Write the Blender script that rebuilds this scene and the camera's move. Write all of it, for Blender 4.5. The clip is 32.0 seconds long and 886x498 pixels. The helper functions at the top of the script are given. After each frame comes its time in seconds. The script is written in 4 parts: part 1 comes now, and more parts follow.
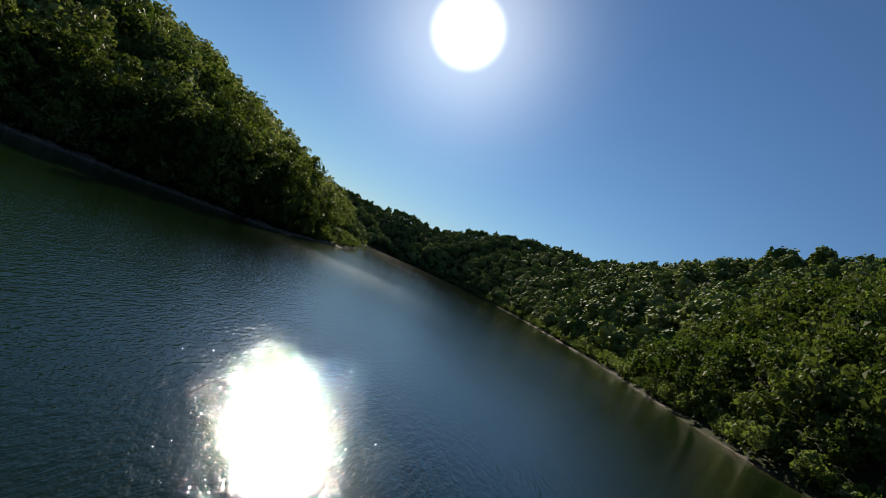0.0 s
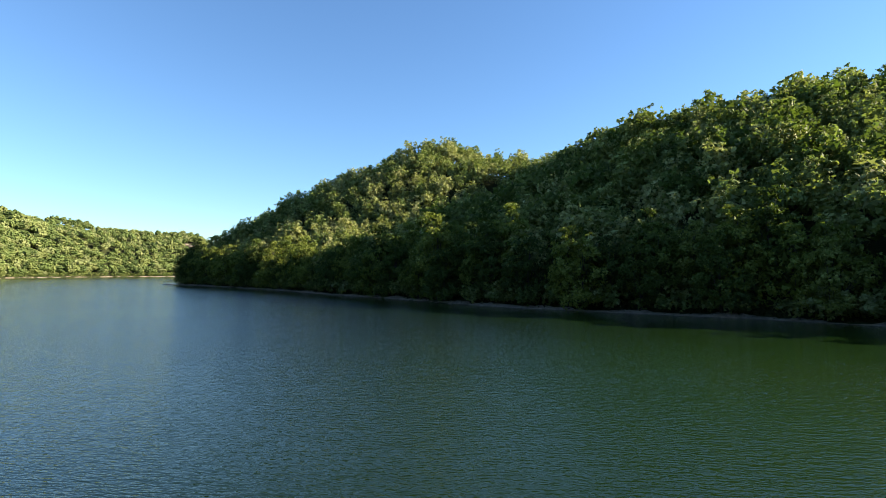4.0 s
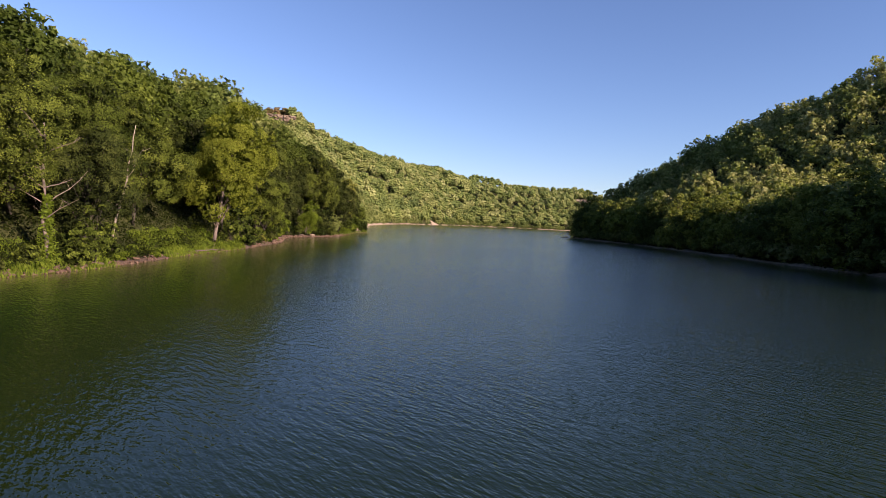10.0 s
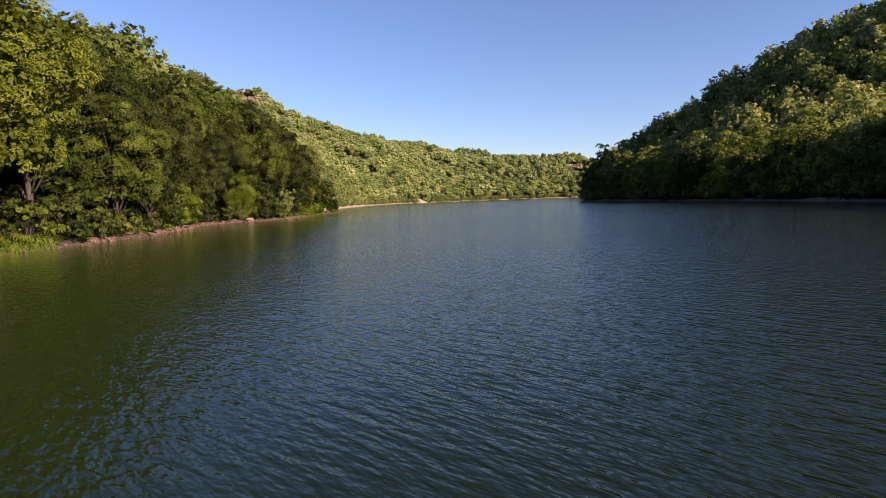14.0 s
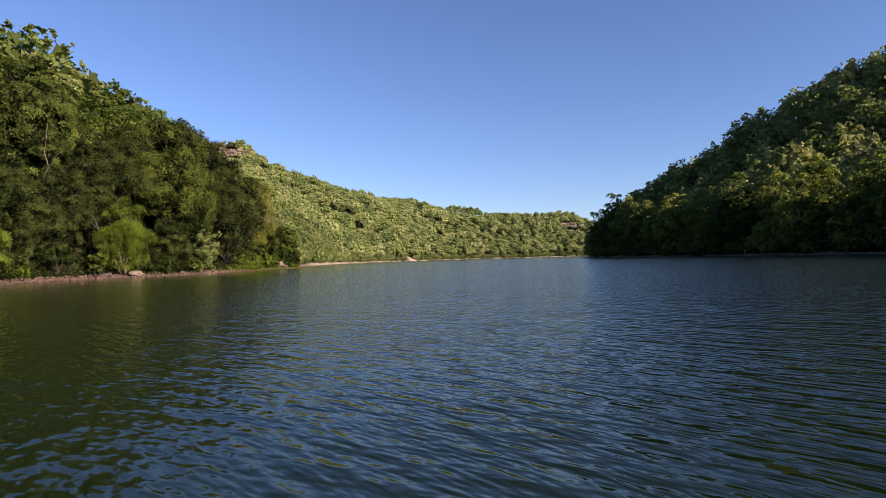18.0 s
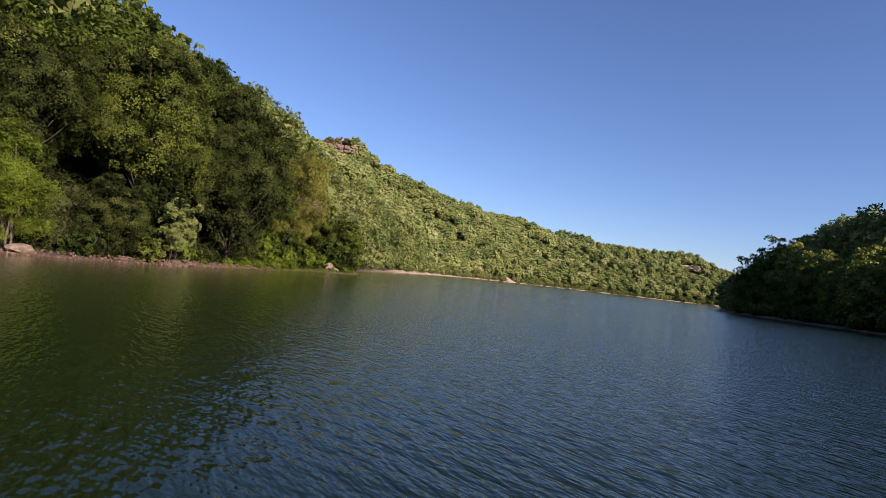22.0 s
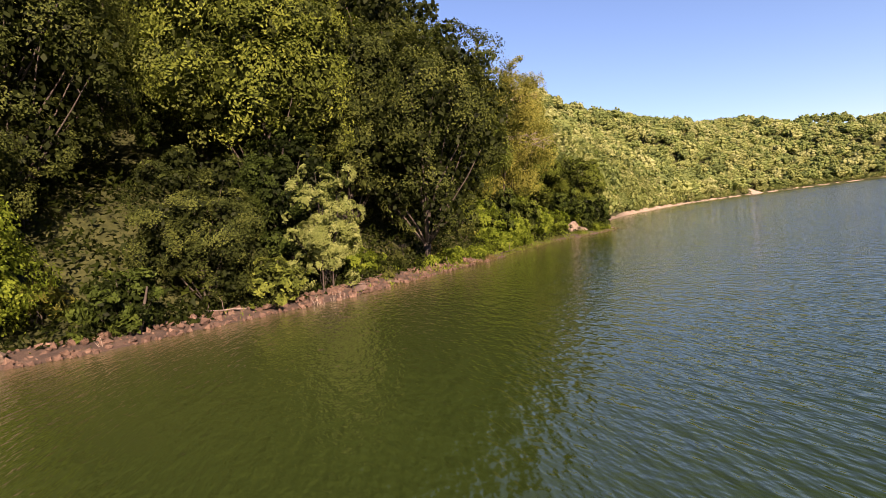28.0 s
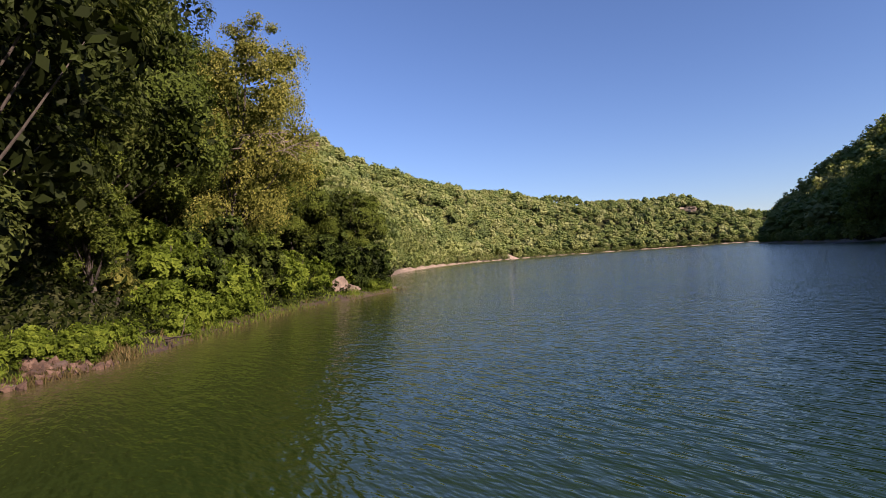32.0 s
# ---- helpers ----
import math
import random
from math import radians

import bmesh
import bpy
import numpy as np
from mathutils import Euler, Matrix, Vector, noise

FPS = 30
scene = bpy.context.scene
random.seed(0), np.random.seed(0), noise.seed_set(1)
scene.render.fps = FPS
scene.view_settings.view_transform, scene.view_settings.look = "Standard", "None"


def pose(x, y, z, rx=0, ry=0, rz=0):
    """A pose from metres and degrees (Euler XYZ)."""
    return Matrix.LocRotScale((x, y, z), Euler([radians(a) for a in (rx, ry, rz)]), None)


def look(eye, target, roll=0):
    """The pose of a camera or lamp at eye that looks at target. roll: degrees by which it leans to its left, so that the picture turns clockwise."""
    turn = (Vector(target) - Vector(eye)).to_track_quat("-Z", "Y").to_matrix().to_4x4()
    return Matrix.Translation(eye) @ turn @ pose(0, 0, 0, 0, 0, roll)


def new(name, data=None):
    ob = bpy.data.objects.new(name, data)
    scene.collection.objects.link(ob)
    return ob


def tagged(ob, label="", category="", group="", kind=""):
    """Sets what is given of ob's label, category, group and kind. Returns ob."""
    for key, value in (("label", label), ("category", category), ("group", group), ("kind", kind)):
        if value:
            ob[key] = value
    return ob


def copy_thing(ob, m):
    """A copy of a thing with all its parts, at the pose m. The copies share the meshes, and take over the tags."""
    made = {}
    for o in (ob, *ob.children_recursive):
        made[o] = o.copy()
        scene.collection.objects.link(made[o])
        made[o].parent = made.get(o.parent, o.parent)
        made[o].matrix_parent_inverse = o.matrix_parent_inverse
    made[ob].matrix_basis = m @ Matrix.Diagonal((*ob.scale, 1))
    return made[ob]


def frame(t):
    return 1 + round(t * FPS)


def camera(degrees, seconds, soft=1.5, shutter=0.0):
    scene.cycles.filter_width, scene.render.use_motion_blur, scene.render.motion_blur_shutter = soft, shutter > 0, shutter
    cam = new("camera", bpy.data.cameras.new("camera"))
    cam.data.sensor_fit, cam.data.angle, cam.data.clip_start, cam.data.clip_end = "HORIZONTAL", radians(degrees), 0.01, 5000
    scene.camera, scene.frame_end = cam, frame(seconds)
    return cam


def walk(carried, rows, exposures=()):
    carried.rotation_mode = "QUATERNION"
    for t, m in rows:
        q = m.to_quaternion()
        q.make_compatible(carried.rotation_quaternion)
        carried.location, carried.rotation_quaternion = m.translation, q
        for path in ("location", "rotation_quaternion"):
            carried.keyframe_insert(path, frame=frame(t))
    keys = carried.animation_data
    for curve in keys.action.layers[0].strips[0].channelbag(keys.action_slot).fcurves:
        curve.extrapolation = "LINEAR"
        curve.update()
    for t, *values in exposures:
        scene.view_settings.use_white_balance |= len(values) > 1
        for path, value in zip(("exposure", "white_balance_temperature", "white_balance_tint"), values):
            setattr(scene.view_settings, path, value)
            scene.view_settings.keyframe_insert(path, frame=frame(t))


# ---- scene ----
cam = camera(79.2, 32.0, 0.85)
# seconds, eye (x, y, z), yaw to the left from +y, pitch up, lean
ROWS = [
    (0.0, -0.30, -0.04, 8.67, 0.86, 2.38, 24.44),
    (0.5, -0.30, -0.05, 8.67, 15.20, 2.70, 14.00),
    (1.0, -0.30, -0.05, 8.67, 30.80, 2.30, 3.90),
    (1.5, -0.30, -0.05, 8.67, 42.14, 1.10, 0.80),
    (2.0, -0.30, -0.05, 8.67, 52.92, 1.20, 1.50),
    (2.5, -0.30, -0.05, 8.66, 63.79, 1.60, 0.70),
    (3.0, -0.30, -0.05, 8.66, 74.47, 1.70, -0.25),
    (3.5, -0.30, -0.05, 8.66, 84.99, 2.20, -0.05),
    (4.0, -0.30, -0.05, 8.66, 94.77, 2.59, 0.33),
    (4.5, -0.31, -0.04, 8.66, 101.81, 1.94, -0.25),
    (6.5, 0.04, -1.97, 7.69, 117.79, 0.60, 1.53),
    (7.0, -2.74, -3.75, 7.57, 121.09, 0.32, 1.46),
    (7.5, -6.26, -5.77, 7.68, 123.95, -0.05, 1.64),
    (8.0, -9.91, -8.03, 7.96, 125.52, -1.72, 1.00),
    (8.5, -13.46, -10.45, 8.05, 127.54, -2.40, 2.32),
    (9.0, -17.17, -13.30, 7.98, 130.13, -3.06, 3.23),
    (9.5, -21.12, -16.48, 7.75, 132.40, -3.52, 3.31),
    (10.0, -25.42, -20.21, 7.43, 133.91, -3.10, 3.06),
    (10.5, -29.96, -24.57, 7.22, 134.83, -3.55, 1.73),
    (11.0, -34.61, -29.25, 6.89, 135.07, -5.32, 0.80),
    (11.5, -39.12, -33.88, 6.47, 135.05, -6.11, 0.28),
    (12.0, -43.75, -38.42, 5.90, 135.21, -5.98, -0.70),
    (12.5, -47.87, -42.89, 5.27, 134.71, -5.81, -1.42),
    (13.0, -52.20, -47.32, 4.60, 133.91, -5.87, -2.35),
    (13.5, -56.46, -51.53, 3.98, 133.16, -6.05, -2.53),
    (14.0, -60.23, -55.25, 3.52, 132.97, -5.29, -1.88),
    (14.5, -63.84, -58.74, 3.02, 132.63, -5.01, -1.48),
    (16.5, -78.39, -71.99, 1.08, 131.85, -0.21, -1.77),
    (17.0, -81.96, -75.38, 1.22, 131.82, 0.05, -1.62),
    (17.5, -85.62, -78.81, 1.28, 131.82, 0.29, -1.64),
    (18.0, -89.52, -82.49, 1.42, 131.75, 1.07, -1.55),
    (18.5, -93.39, -86.19, 1.60, 131.71, 1.64, -1.62),
    (19.0, -97.39, -89.67, 1.65, 131.94, 2.01, -1.45),
    (19.5, -101.44, -93.39, 1.98, 132.43, 1.80, -0.88),
    (20.0, -105.48, -97.06, 2.20, 133.04, 1.81, -0.39),
    (20.5, -109.11, -99.66, 2.58, 133.76, 2.45, 1.30),
    (21.0, -112.28, -101.97, 2.64, 135.72, 2.23, 3.52),
    (21.5, -115.24, -104.45, 2.67, 138.74, 2.44, 4.88),
    (22.0, -118.00, -106.84, 2.75, 142.96, 2.46, 6.73),
    (22.5, -120.58, -109.46, 2.87, 148.18, 2.03, 8.31),
    (23.0, -122.83, -112.61, 3.02, 153.49, 1.83, 10.24),
    (23.5, -124.72, -115.81, 3.11, 160.04, 1.22, 11.02),
    (24.0, -126.18, -118.81, 3.22, 166.28, 0.90, 11.77),
    (24.5, -127.17, -121.90, 3.37, 172.44, 0.61, 11.82),
    (26.5, -127.77, -134.12, 3.18, 179.57, -1.30, 2.76),
    (27.0, -127.74, -136.78, 3.18, 176.37, -2.66, -3.42),
    (27.5, -127.95, -139.14, 3.15, 169.85, -2.49, -8.02),
    (28.0, -128.59, -141.95, 3.03, 164.32, -2.02, -7.17),
    (28.5, -129.48, -144.61, 2.96, 159.60, -1.45, -7.13),
    (29.0, -130.68, -147.40, 2.98, 155.30, -1.57, -6.75),
    (29.5, -132.08, -150.24, 2.90, 151.54, -0.85, -5.79),
    (30.0, -133.73, -153.06, 2.89, 147.90, -0.75, -5.90),
    (30.5, -135.39, -155.54, 2.86, 144.70, -0.53, -5.36),
    (31.0, -137.26, -157.85, 2.70, 142.45, 0.27, -4.41),
    (31.5, -139.27, -160.29, 2.70, 141.35, 1.20, -4.07),
    (32.0, -141.39, -162.66, 2.68, 140.43, 1.34, -4.00),
]


def eye_pose(x, y, z, yaw, pitch, lean):
    a, b = radians(yaw), radians(pitch)
    ahead = Vector((-math.sin(a) * math.cos(b), math.cos(a) * math.cos(b), math.sin(b)))
    return look((x, y, z), Vector((x, y, z)) + ahead, lean)


EXPOSURES = [(0.0, 0.35, 6350, 8), (1.0, 0.7, 6400, 9), (2.0, 1.25, 6450, 9), (3.0, 1.95, 6450, 2), (4.0, 2.05, 6550, 8), (6.5, 1.72, 6750, 24), (9.0, 1.52, 6850, 30), (13.5, 1.55, 7100, 33),
             (17.0, 1.42, 6650, 30), (20.0, 1.36, 6450, 29), (22.5, 1.26, 6500, 30), (24.0, 1.58, 7050, 30), (26.5, 2.17, 7950, 33), (28.5, 1.76, 7500, 37), (30.0, 1.54, 7050, 38), (32.0, 1.32, 6550, 33)]
walk(cam, [(r[0], eye_pose(*r[1:])) for r in ROWS], EXPOSURES)

# ---- daylight: a low sun over the upstream end ----
SUN_AZ, SUN_EL = radians(8.1), radians(23.5)
SUN_WAY = Vector((-math.sin(SUN_AZ) * math.cos(SUN_EL), math.cos(SUN_AZ) * math.cos(SUN_EL), math.sin(SUN_EL)))
world = bpy.data.worlds.new("sky")
scene.world = world
world.use_nodes = True
wn, wl = world.node_tree.nodes, world.node_tree.links
sky = wn.new("ShaderNodeTexSky")
sky.sky_type = "NISHITA"
sky.sun_disc = False
sky.sun_elevation, sky.sun_rotation = SUN_EL, -SUN_AZ
sky.air_density, sky.dust_density, sky.ozone_density, sky.altitude = 1.1, 0.03, 6.2, 250
bg = wn["Background"]
bg.inputs["Strength"].default_value = 0.06
wl.new(sky.outputs[0], bg.inputs["Color"])
# the sun's disc in the sky, widened to the size of its glare, with a bright halo
coord = wn.new("ShaderNodeTexCoord")
dot = wn.new("ShaderNodeVectorMath")
dot.operation = "DOT_PRODUCT"
dot.inputs[1].default_value = SUN_WAY
wl.new(coord.outputs["Generated"], dot.inputs[0])
ramp = wn.new("ShaderNodeMapRange")
ramp.interpolation_type = "SMOOTHERSTEP"
ramp.inputs["From Min"].default_value, ramp.inputs["From Max"].default_value = math.cos(radians(4.3)), math.cos(radians(1.5))
wl.new(dot.outputs["Value"], ramp.inputs["Value"])
disc = wn.new("ShaderNodeBackground")
disc.inputs["Color"].default_value = (1.0, 0.97, 0.9, 1)
gain = wn.new("ShaderNodeMath")
gain.operation = "MULTIPLY"
gain.inputs[1].default_value = 1.2
wl.new(ramp.outputs[0], gain.inputs[0])
halo = wn.new("ShaderNodeMath")
halo.operation = "POWER"
halo.inputs[1].default_value = 90.0
rise = wn.new("ShaderNodeMath")
rise.operation = "MAXIMUM"
rise.inputs[1].default_value = 0.0
wl.new(dot.outputs["Value"], rise.inputs[0])
wl.new(rise.outputs[0], halo.inputs[0])
mixed = wn.new("ShaderNodeMath")
mixed.operation = "MULTIPLY_ADD"
mixed.inputs[1].default_value = 0.43
wl.new(halo.outputs[0], mixed.inputs[0])
wl.new(gain.outputs[0], mixed.inputs[2])
wl.new(mixed.outputs[0], disc.inputs["Strength"])
both = wn.new("ShaderNodeAddShader")
wl.new(bg.outputs[0], both.inputs[0])
wl.new(disc.outputs[0], both.inputs[1])
wl.new(both.outputs[0], wn["World Output"].inputs["Surface"])

sun_data = bpy.data.lights.new("sun", "SUN")
sun_data.energy, sun_data.angle, sun_data.color = 5.0, radians(0.53), (1.0, 0.87, 0.68)
sun = new("sun", sun_data)
sun.matrix_world = look((0, 0, 300), Vector((0, 0, 300)) - SUN_WAY)


# ---- materials ----
def material(name, rough=0.7, metal=0.0):
    m = bpy.data.materials.new(name)
    m.use_nodes = True
    n = m.node_tree.nodes
    p = n["Principled BSDF"]
    p.inputs["Roughness"].default_value, p.inputs["Metallic"].default_value = rough, metal
    return m, n, m.node_tree.links, p


def ramp_node(n, stops):
    r = n.new("ShaderNodeValToRGB")
    while len(r.color_ramp.elements) < len(stops):
        r.color_ramp.elements.new(0.5)
    for e, (at, c) in zip(r.color_ramp.elements, stops):
        e.position, e.color = at, (*c, 1)
    return r


def noise_node(n, l, scale, detail=4.0, rough=0.6, object_space=False):
    c = n.new("ShaderNodeTexCoord") if object_space else n.new("ShaderNodeNewGeometry")
    t = n.new("ShaderNodeTexNoise")
    t.inputs["Scale"].default_value, t.inputs["Detail"].default_value, t.inputs["Roughness"].default_value = scale, detail, rough
    l.new(c.outputs["Object" if object_space else "Position"], t.inputs["Vector"])
    return t


def mix_color(n, l, kind, fac, a, b):
    m = n.new("ShaderNodeMix")
    m.data_type, m.blend_type = "RGBA", kind
    for socket, value in ((0, fac), (6, a), (7, b)):
        if isinstance(value, (int, float)):
            m.inputs[socket].default_value = value
        elif isinstance(value, tuple):
            m.inputs[socket].default_value = (*value, 1)
        else:
            l.new(value, m.inputs[socket])
    return m.outputs[2]


def bump(n, l, p, height, strength, distance):
    b = n.new("ShaderNodeBump")
    b.inputs["Strength"].default_value, b.inputs["Distance"].default_value = strength, distance
    l.new(height, b.inputs["Height"])
    l.new(b.outputs[0], p.inputs["Normal"])
    return b


def leaf_material(name, dark, mid, light, through_color, per_tree="object", share=0.4):
    """Leaves: colour by leaf clump (inner leaves darker, for shade) and by tree, partly let through by the sun."""
    m, n, l, p = material(name, 0.62)
    p.inputs["Specular IOR Level"].default_value = 0.07
    geo = n.new("ShaderNodeNewGeometry")
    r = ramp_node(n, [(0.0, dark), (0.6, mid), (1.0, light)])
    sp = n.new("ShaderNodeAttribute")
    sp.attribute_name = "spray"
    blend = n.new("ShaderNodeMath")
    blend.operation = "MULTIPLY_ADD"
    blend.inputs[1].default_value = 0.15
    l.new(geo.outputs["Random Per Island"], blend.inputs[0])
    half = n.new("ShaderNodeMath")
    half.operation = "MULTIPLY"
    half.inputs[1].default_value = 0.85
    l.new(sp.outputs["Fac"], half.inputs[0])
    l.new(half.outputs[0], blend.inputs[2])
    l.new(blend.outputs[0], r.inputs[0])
    if per_tree == "object":
        info = n.new("ShaderNodeObjectInfo")
        tint = info.outputs["Random"]
    elif per_tree == "tint":
        at = n.new("ShaderNodeAttribute")
        at.attribute_name = "tint"
        tint = at.outputs["Fac"]
    tone = ramp_node(n, [(0.0, (0.28, 0.36, 0.32)), (0.4, (0.45, 0.54, 0.45)), (0.68, (0.8, 0.86, 0.66)), (0.85, (0.95, 0.98, 0.74)), (0.93, (0.95, 0.96, 0.76)), (1.0, (1.02, 1.03, 1.0))] if per_tree != "tint" else [(0.0, (0.5, 0.62, 0.5)), (0.35, (0.8, 0.94, 0.72)), (0.58, (1.0, 1.06, 0.84)), (0.72, (1.1, 1.13, 0.98)), (0.84, (1.2, 1.21, 1.14)), (1.0, (1.36, 1.34, 1.4))])
    if per_tree:
        l.new(tint, tone.inputs[0])
    else:
        tone.inputs[0].default_value = 0.6
    c = mix_color(n, l, "MULTIPLY", 1.0, r.outputs[0], tone.outputs[0])
    l.new(c, p.inputs["Base Color"])
    tr = n.new("ShaderNodeBsdfTranslucent")
    c2 = mix_color(n, l, "MULTIPLY", 1.0, c, through_color)
    l.new(c2, tr.inputs["Color"])
    mx = n.new("ShaderNodeMixShader")
    mx.inputs[0].default_value = share
    l.new(p.outputs[0], mx.inputs[1])
    l.new(tr.outputs[0], mx.inputs[2])
    l.new(mx.outputs[0], n["Material Output"].inputs["Surface"])
    return m


THROUGH = (1.35, 1.55, 0.7)
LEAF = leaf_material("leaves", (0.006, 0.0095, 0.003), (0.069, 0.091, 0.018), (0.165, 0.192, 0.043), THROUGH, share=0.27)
# dark green leaves whose colour also carries the shade of the bank's recesses
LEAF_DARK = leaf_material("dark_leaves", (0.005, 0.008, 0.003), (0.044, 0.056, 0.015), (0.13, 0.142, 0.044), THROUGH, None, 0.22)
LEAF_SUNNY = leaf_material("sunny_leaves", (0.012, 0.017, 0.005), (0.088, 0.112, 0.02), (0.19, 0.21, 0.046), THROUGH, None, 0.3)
LEAF_DRY = leaf_material("dry_leaves", (0.048, 0.034, 0.018), (0.115, 0.082, 0.042), (0.2, 0.15, 0.085), THROUGH, "tint", 0.3)
LEAF_WEST = leaf_material("hill_leaves", (0.022, 0.027, 0.008), (0.165, 0.187, 0.048), (0.39, 0.38, 0.135), THROUGH, share=0.24)
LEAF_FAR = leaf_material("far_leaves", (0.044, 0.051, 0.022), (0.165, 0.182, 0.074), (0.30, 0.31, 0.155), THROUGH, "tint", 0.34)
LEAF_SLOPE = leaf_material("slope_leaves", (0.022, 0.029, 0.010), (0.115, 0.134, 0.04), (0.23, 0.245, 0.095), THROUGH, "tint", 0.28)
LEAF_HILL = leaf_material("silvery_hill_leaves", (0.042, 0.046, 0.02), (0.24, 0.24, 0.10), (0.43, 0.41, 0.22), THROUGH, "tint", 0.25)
# undergrowth colour kept very dark to stand in for the shade under the trees
LEAF_UNDER = leaf_material("shade_dark_undergrowth", (0.006, 0.009, 0.002), (0.022, 0.029, 0.006), (0.07, 0.08, 0.016), THROUGH, "tint")
LEAF_LIME = leaf_material("lime_leaves", (0.058, 0.082, 0.012), (0.138, 0.18, 0.025), (0.255, 0.29, 0.05), THROUGH, None)
LEAF_GRASS = leaf_material("grass_blades", (0.055, 0.078, 0.013), (0.15, 0.185, 0.027), (0.26, 0.29, 0.048), THROUGH, "tint")
LEAF_YELLOW = leaf_material("yellow_green_leaves", (0.07, 0.083, 0.012), (0.175, 0.19, 0.03), (0.29, 0.30, 0.06), THROUGH, None)
LEAF_PALE = leaf_material("pale_leaves", (0.11, 0.132, 0.045), (0.22, 0.242, 0.095), (0.36, 0.365, 0.185), THROUGH, None)
LEAF_OLIVE = leaf_material("olive_leaves", (0.06, 0.07, 0.016), (0.15, 0.148, 0.04), (0.27, 0.25, 0.085), THROUGH)


def bark_material(name, a, b):
    m, n, l, p = material(name, 0.9)
    t = noise_node(n, l, 5.0, 5, 0.65)
    r = ramp_node(n, [(0.3, a), (0.7, b)])
    l.new(t.outputs[0], r.inputs[0])
    l.new(r.outputs[0], p.inputs["Base Color"])
    bump(n, l, p, t.outputs[0], 0.6, 0.05)
    return m


BARK = bark_material("bark", (0.02, 0.016, 0.012), (0.056, 0.045, 0.035))
BARK_PALE = bark_material("pale_bark", (0.12, 0.10, 0.08), (0.30, 0.255, 0.205))
BARK_GREY = bark_material("dead_bark", (0.075, 0.057, 0.05), (0.17, 0.132, 0.113))


def rock_material(name, a, b, c, scale=1.2):
    m, n, l, p = material(name, 0.88)
    big = noise_node(n, l, scale, 6, 0.6)
    fine = noise_node(n, l, scale * 9, 4, 0.7)
    r = ramp_node(n, [(0.28, a), (0.5, b), (0.72, c)])
    l.new(big.outputs[0], r.inputs[0])
    f = ramp_node(n, [(0.3, (0.7, 0.7, 0.7)), (0.7, (1.15, 1.15, 1.15))])
    l.new(fine.outputs[0], f.inputs[0])
    l.new(mix_color(n, l, "MULTIPLY", 1.0, r.outputs[0], f.outputs[0]), p.inputs["Base Color"])
    bump(n, l, p, fine.outputs[0], 0.7, 0.06)
    return m


ROCK = rock_material("shore_rock", (0.035, 0.024, 0.019), (0.075, 0.05, 0.038), (0.16, 0.112, 0.085))
ROCK_PALE = rock_material("pale_sandstone", (0.17, 0.125, 0.09), (0.26, 0.20, 0.15), (0.36, 0.29, 0.22))
ROCK_RED = rock_material("ruddy_rock", (0.03, 0.018, 0.013), (0.076, 0.043, 0.028), (0.17, 0.11, 0.078), 2.4)
ROCK_BROWN = rock_material("weathered_boulder", (0.075, 0.052, 0.038), (0.145, 0.108, 0.08), (0.24, 0.185, 0.138), 2.2)

# forest floor, with bare clay and stones towards the water's edge
GROUND, gn, gl, gp = material("woodland_ground", 0.95)
gp.inputs["Specular IOR Level"].default_value = 0.1
big, fine = noise_node(gn, gl, 0.12, 5), noise_node(gn, gl, 1.6, 6, 0.7)
soil = ramp_node(gn, [(0.3, (0.014, 0.017, 0.006)), (0.5, (0.030, 0.035, 0.012)), (0.7, (0.058, 0.060, 0.022))])
gl.new(fine.outputs[0], soil.inputs[0])
clay = ramp_node(gn, [(0.3, (0.065, 0.043, 0.030)), (0.55, (0.13, 0.09, 0.065)), (0.75, (0.24, 0.175, 0.13))])
gl.new(fine.outputs[0], clay.inputs[0])
edge = gn.new("ShaderNodeAttribute")
edge.attribute_name = "bare"
sand = ramp_node(gn, [(0.3, (0.22, 0.165, 0.115)), (0.55, (0.36, 0.285, 0.205)), (0.75, (0.48, 0.40, 0.30))])
gl.new(fine.outputs[0], sand.inputs[0])
pale = gn.new("ShaderNodeAttribute")
pale.attribute_name = "pale"
strand = mix_color(gn, gl, "MIX", pale.outputs["Fac"], clay.outputs[0], sand.outputs[0])
gl.new(mix_color(gn, gl, "MIX", edge.outputs["Fac"], soil.outputs[0], strand), gp.inputs["Base Color"])
bump(gn, gl, gp, fine.outputs[0], 0.8, 0.15)

# the strip at the waterline: ruddy rubble and clay, pale sand farther down the lake
STRAND, sn, sl, sp_ = material("strand", 0.9)
coarse, grit = noise_node(sn, sl, 0.9, 6, 0.65), noise_node(sn, sl, 6.0, 5, 0.7)
rubble = ramp_node(sn, [(0.3, (0.02, 0.012, 0.008)), (0.5, (0.05, 0.030, 0.020)), (0.72, (0.115, 0.074, 0.05))])
sl.new(coarse.outputs[0], rubble.inputs[0])
dune = ramp_node(sn, [(0.3, (0.11, 0.09, 0.062)), (0.5, (0.25, 0.195, 0.14)), (0.7, (0.38, 0.31, 0.23))])
sl.new(coarse.outputs[0], dune.inputs[0])
light = sn.new("ShaderNodeAttribute")
light.attribute_name = "pale"
grain = ramp_node(sn, [(0.3, (0.6, 0.6, 0.6)), (0.7, (1.2, 1.2, 1.2))])
sl.new(grit.outputs[0], grain.inputs[0])
sl.new(mix_color(sn, sl, "MULTIPLY", 1.0, mix_color(sn, sl, "MIX", light.outputs["Fac"], rubble.outputs[0], dune.outputs[0]), grain.outputs[0]), sp_.inputs["Base Color"])
bump(sn, sl, sp_, grit.outputs[0], 0.9, 0.12)

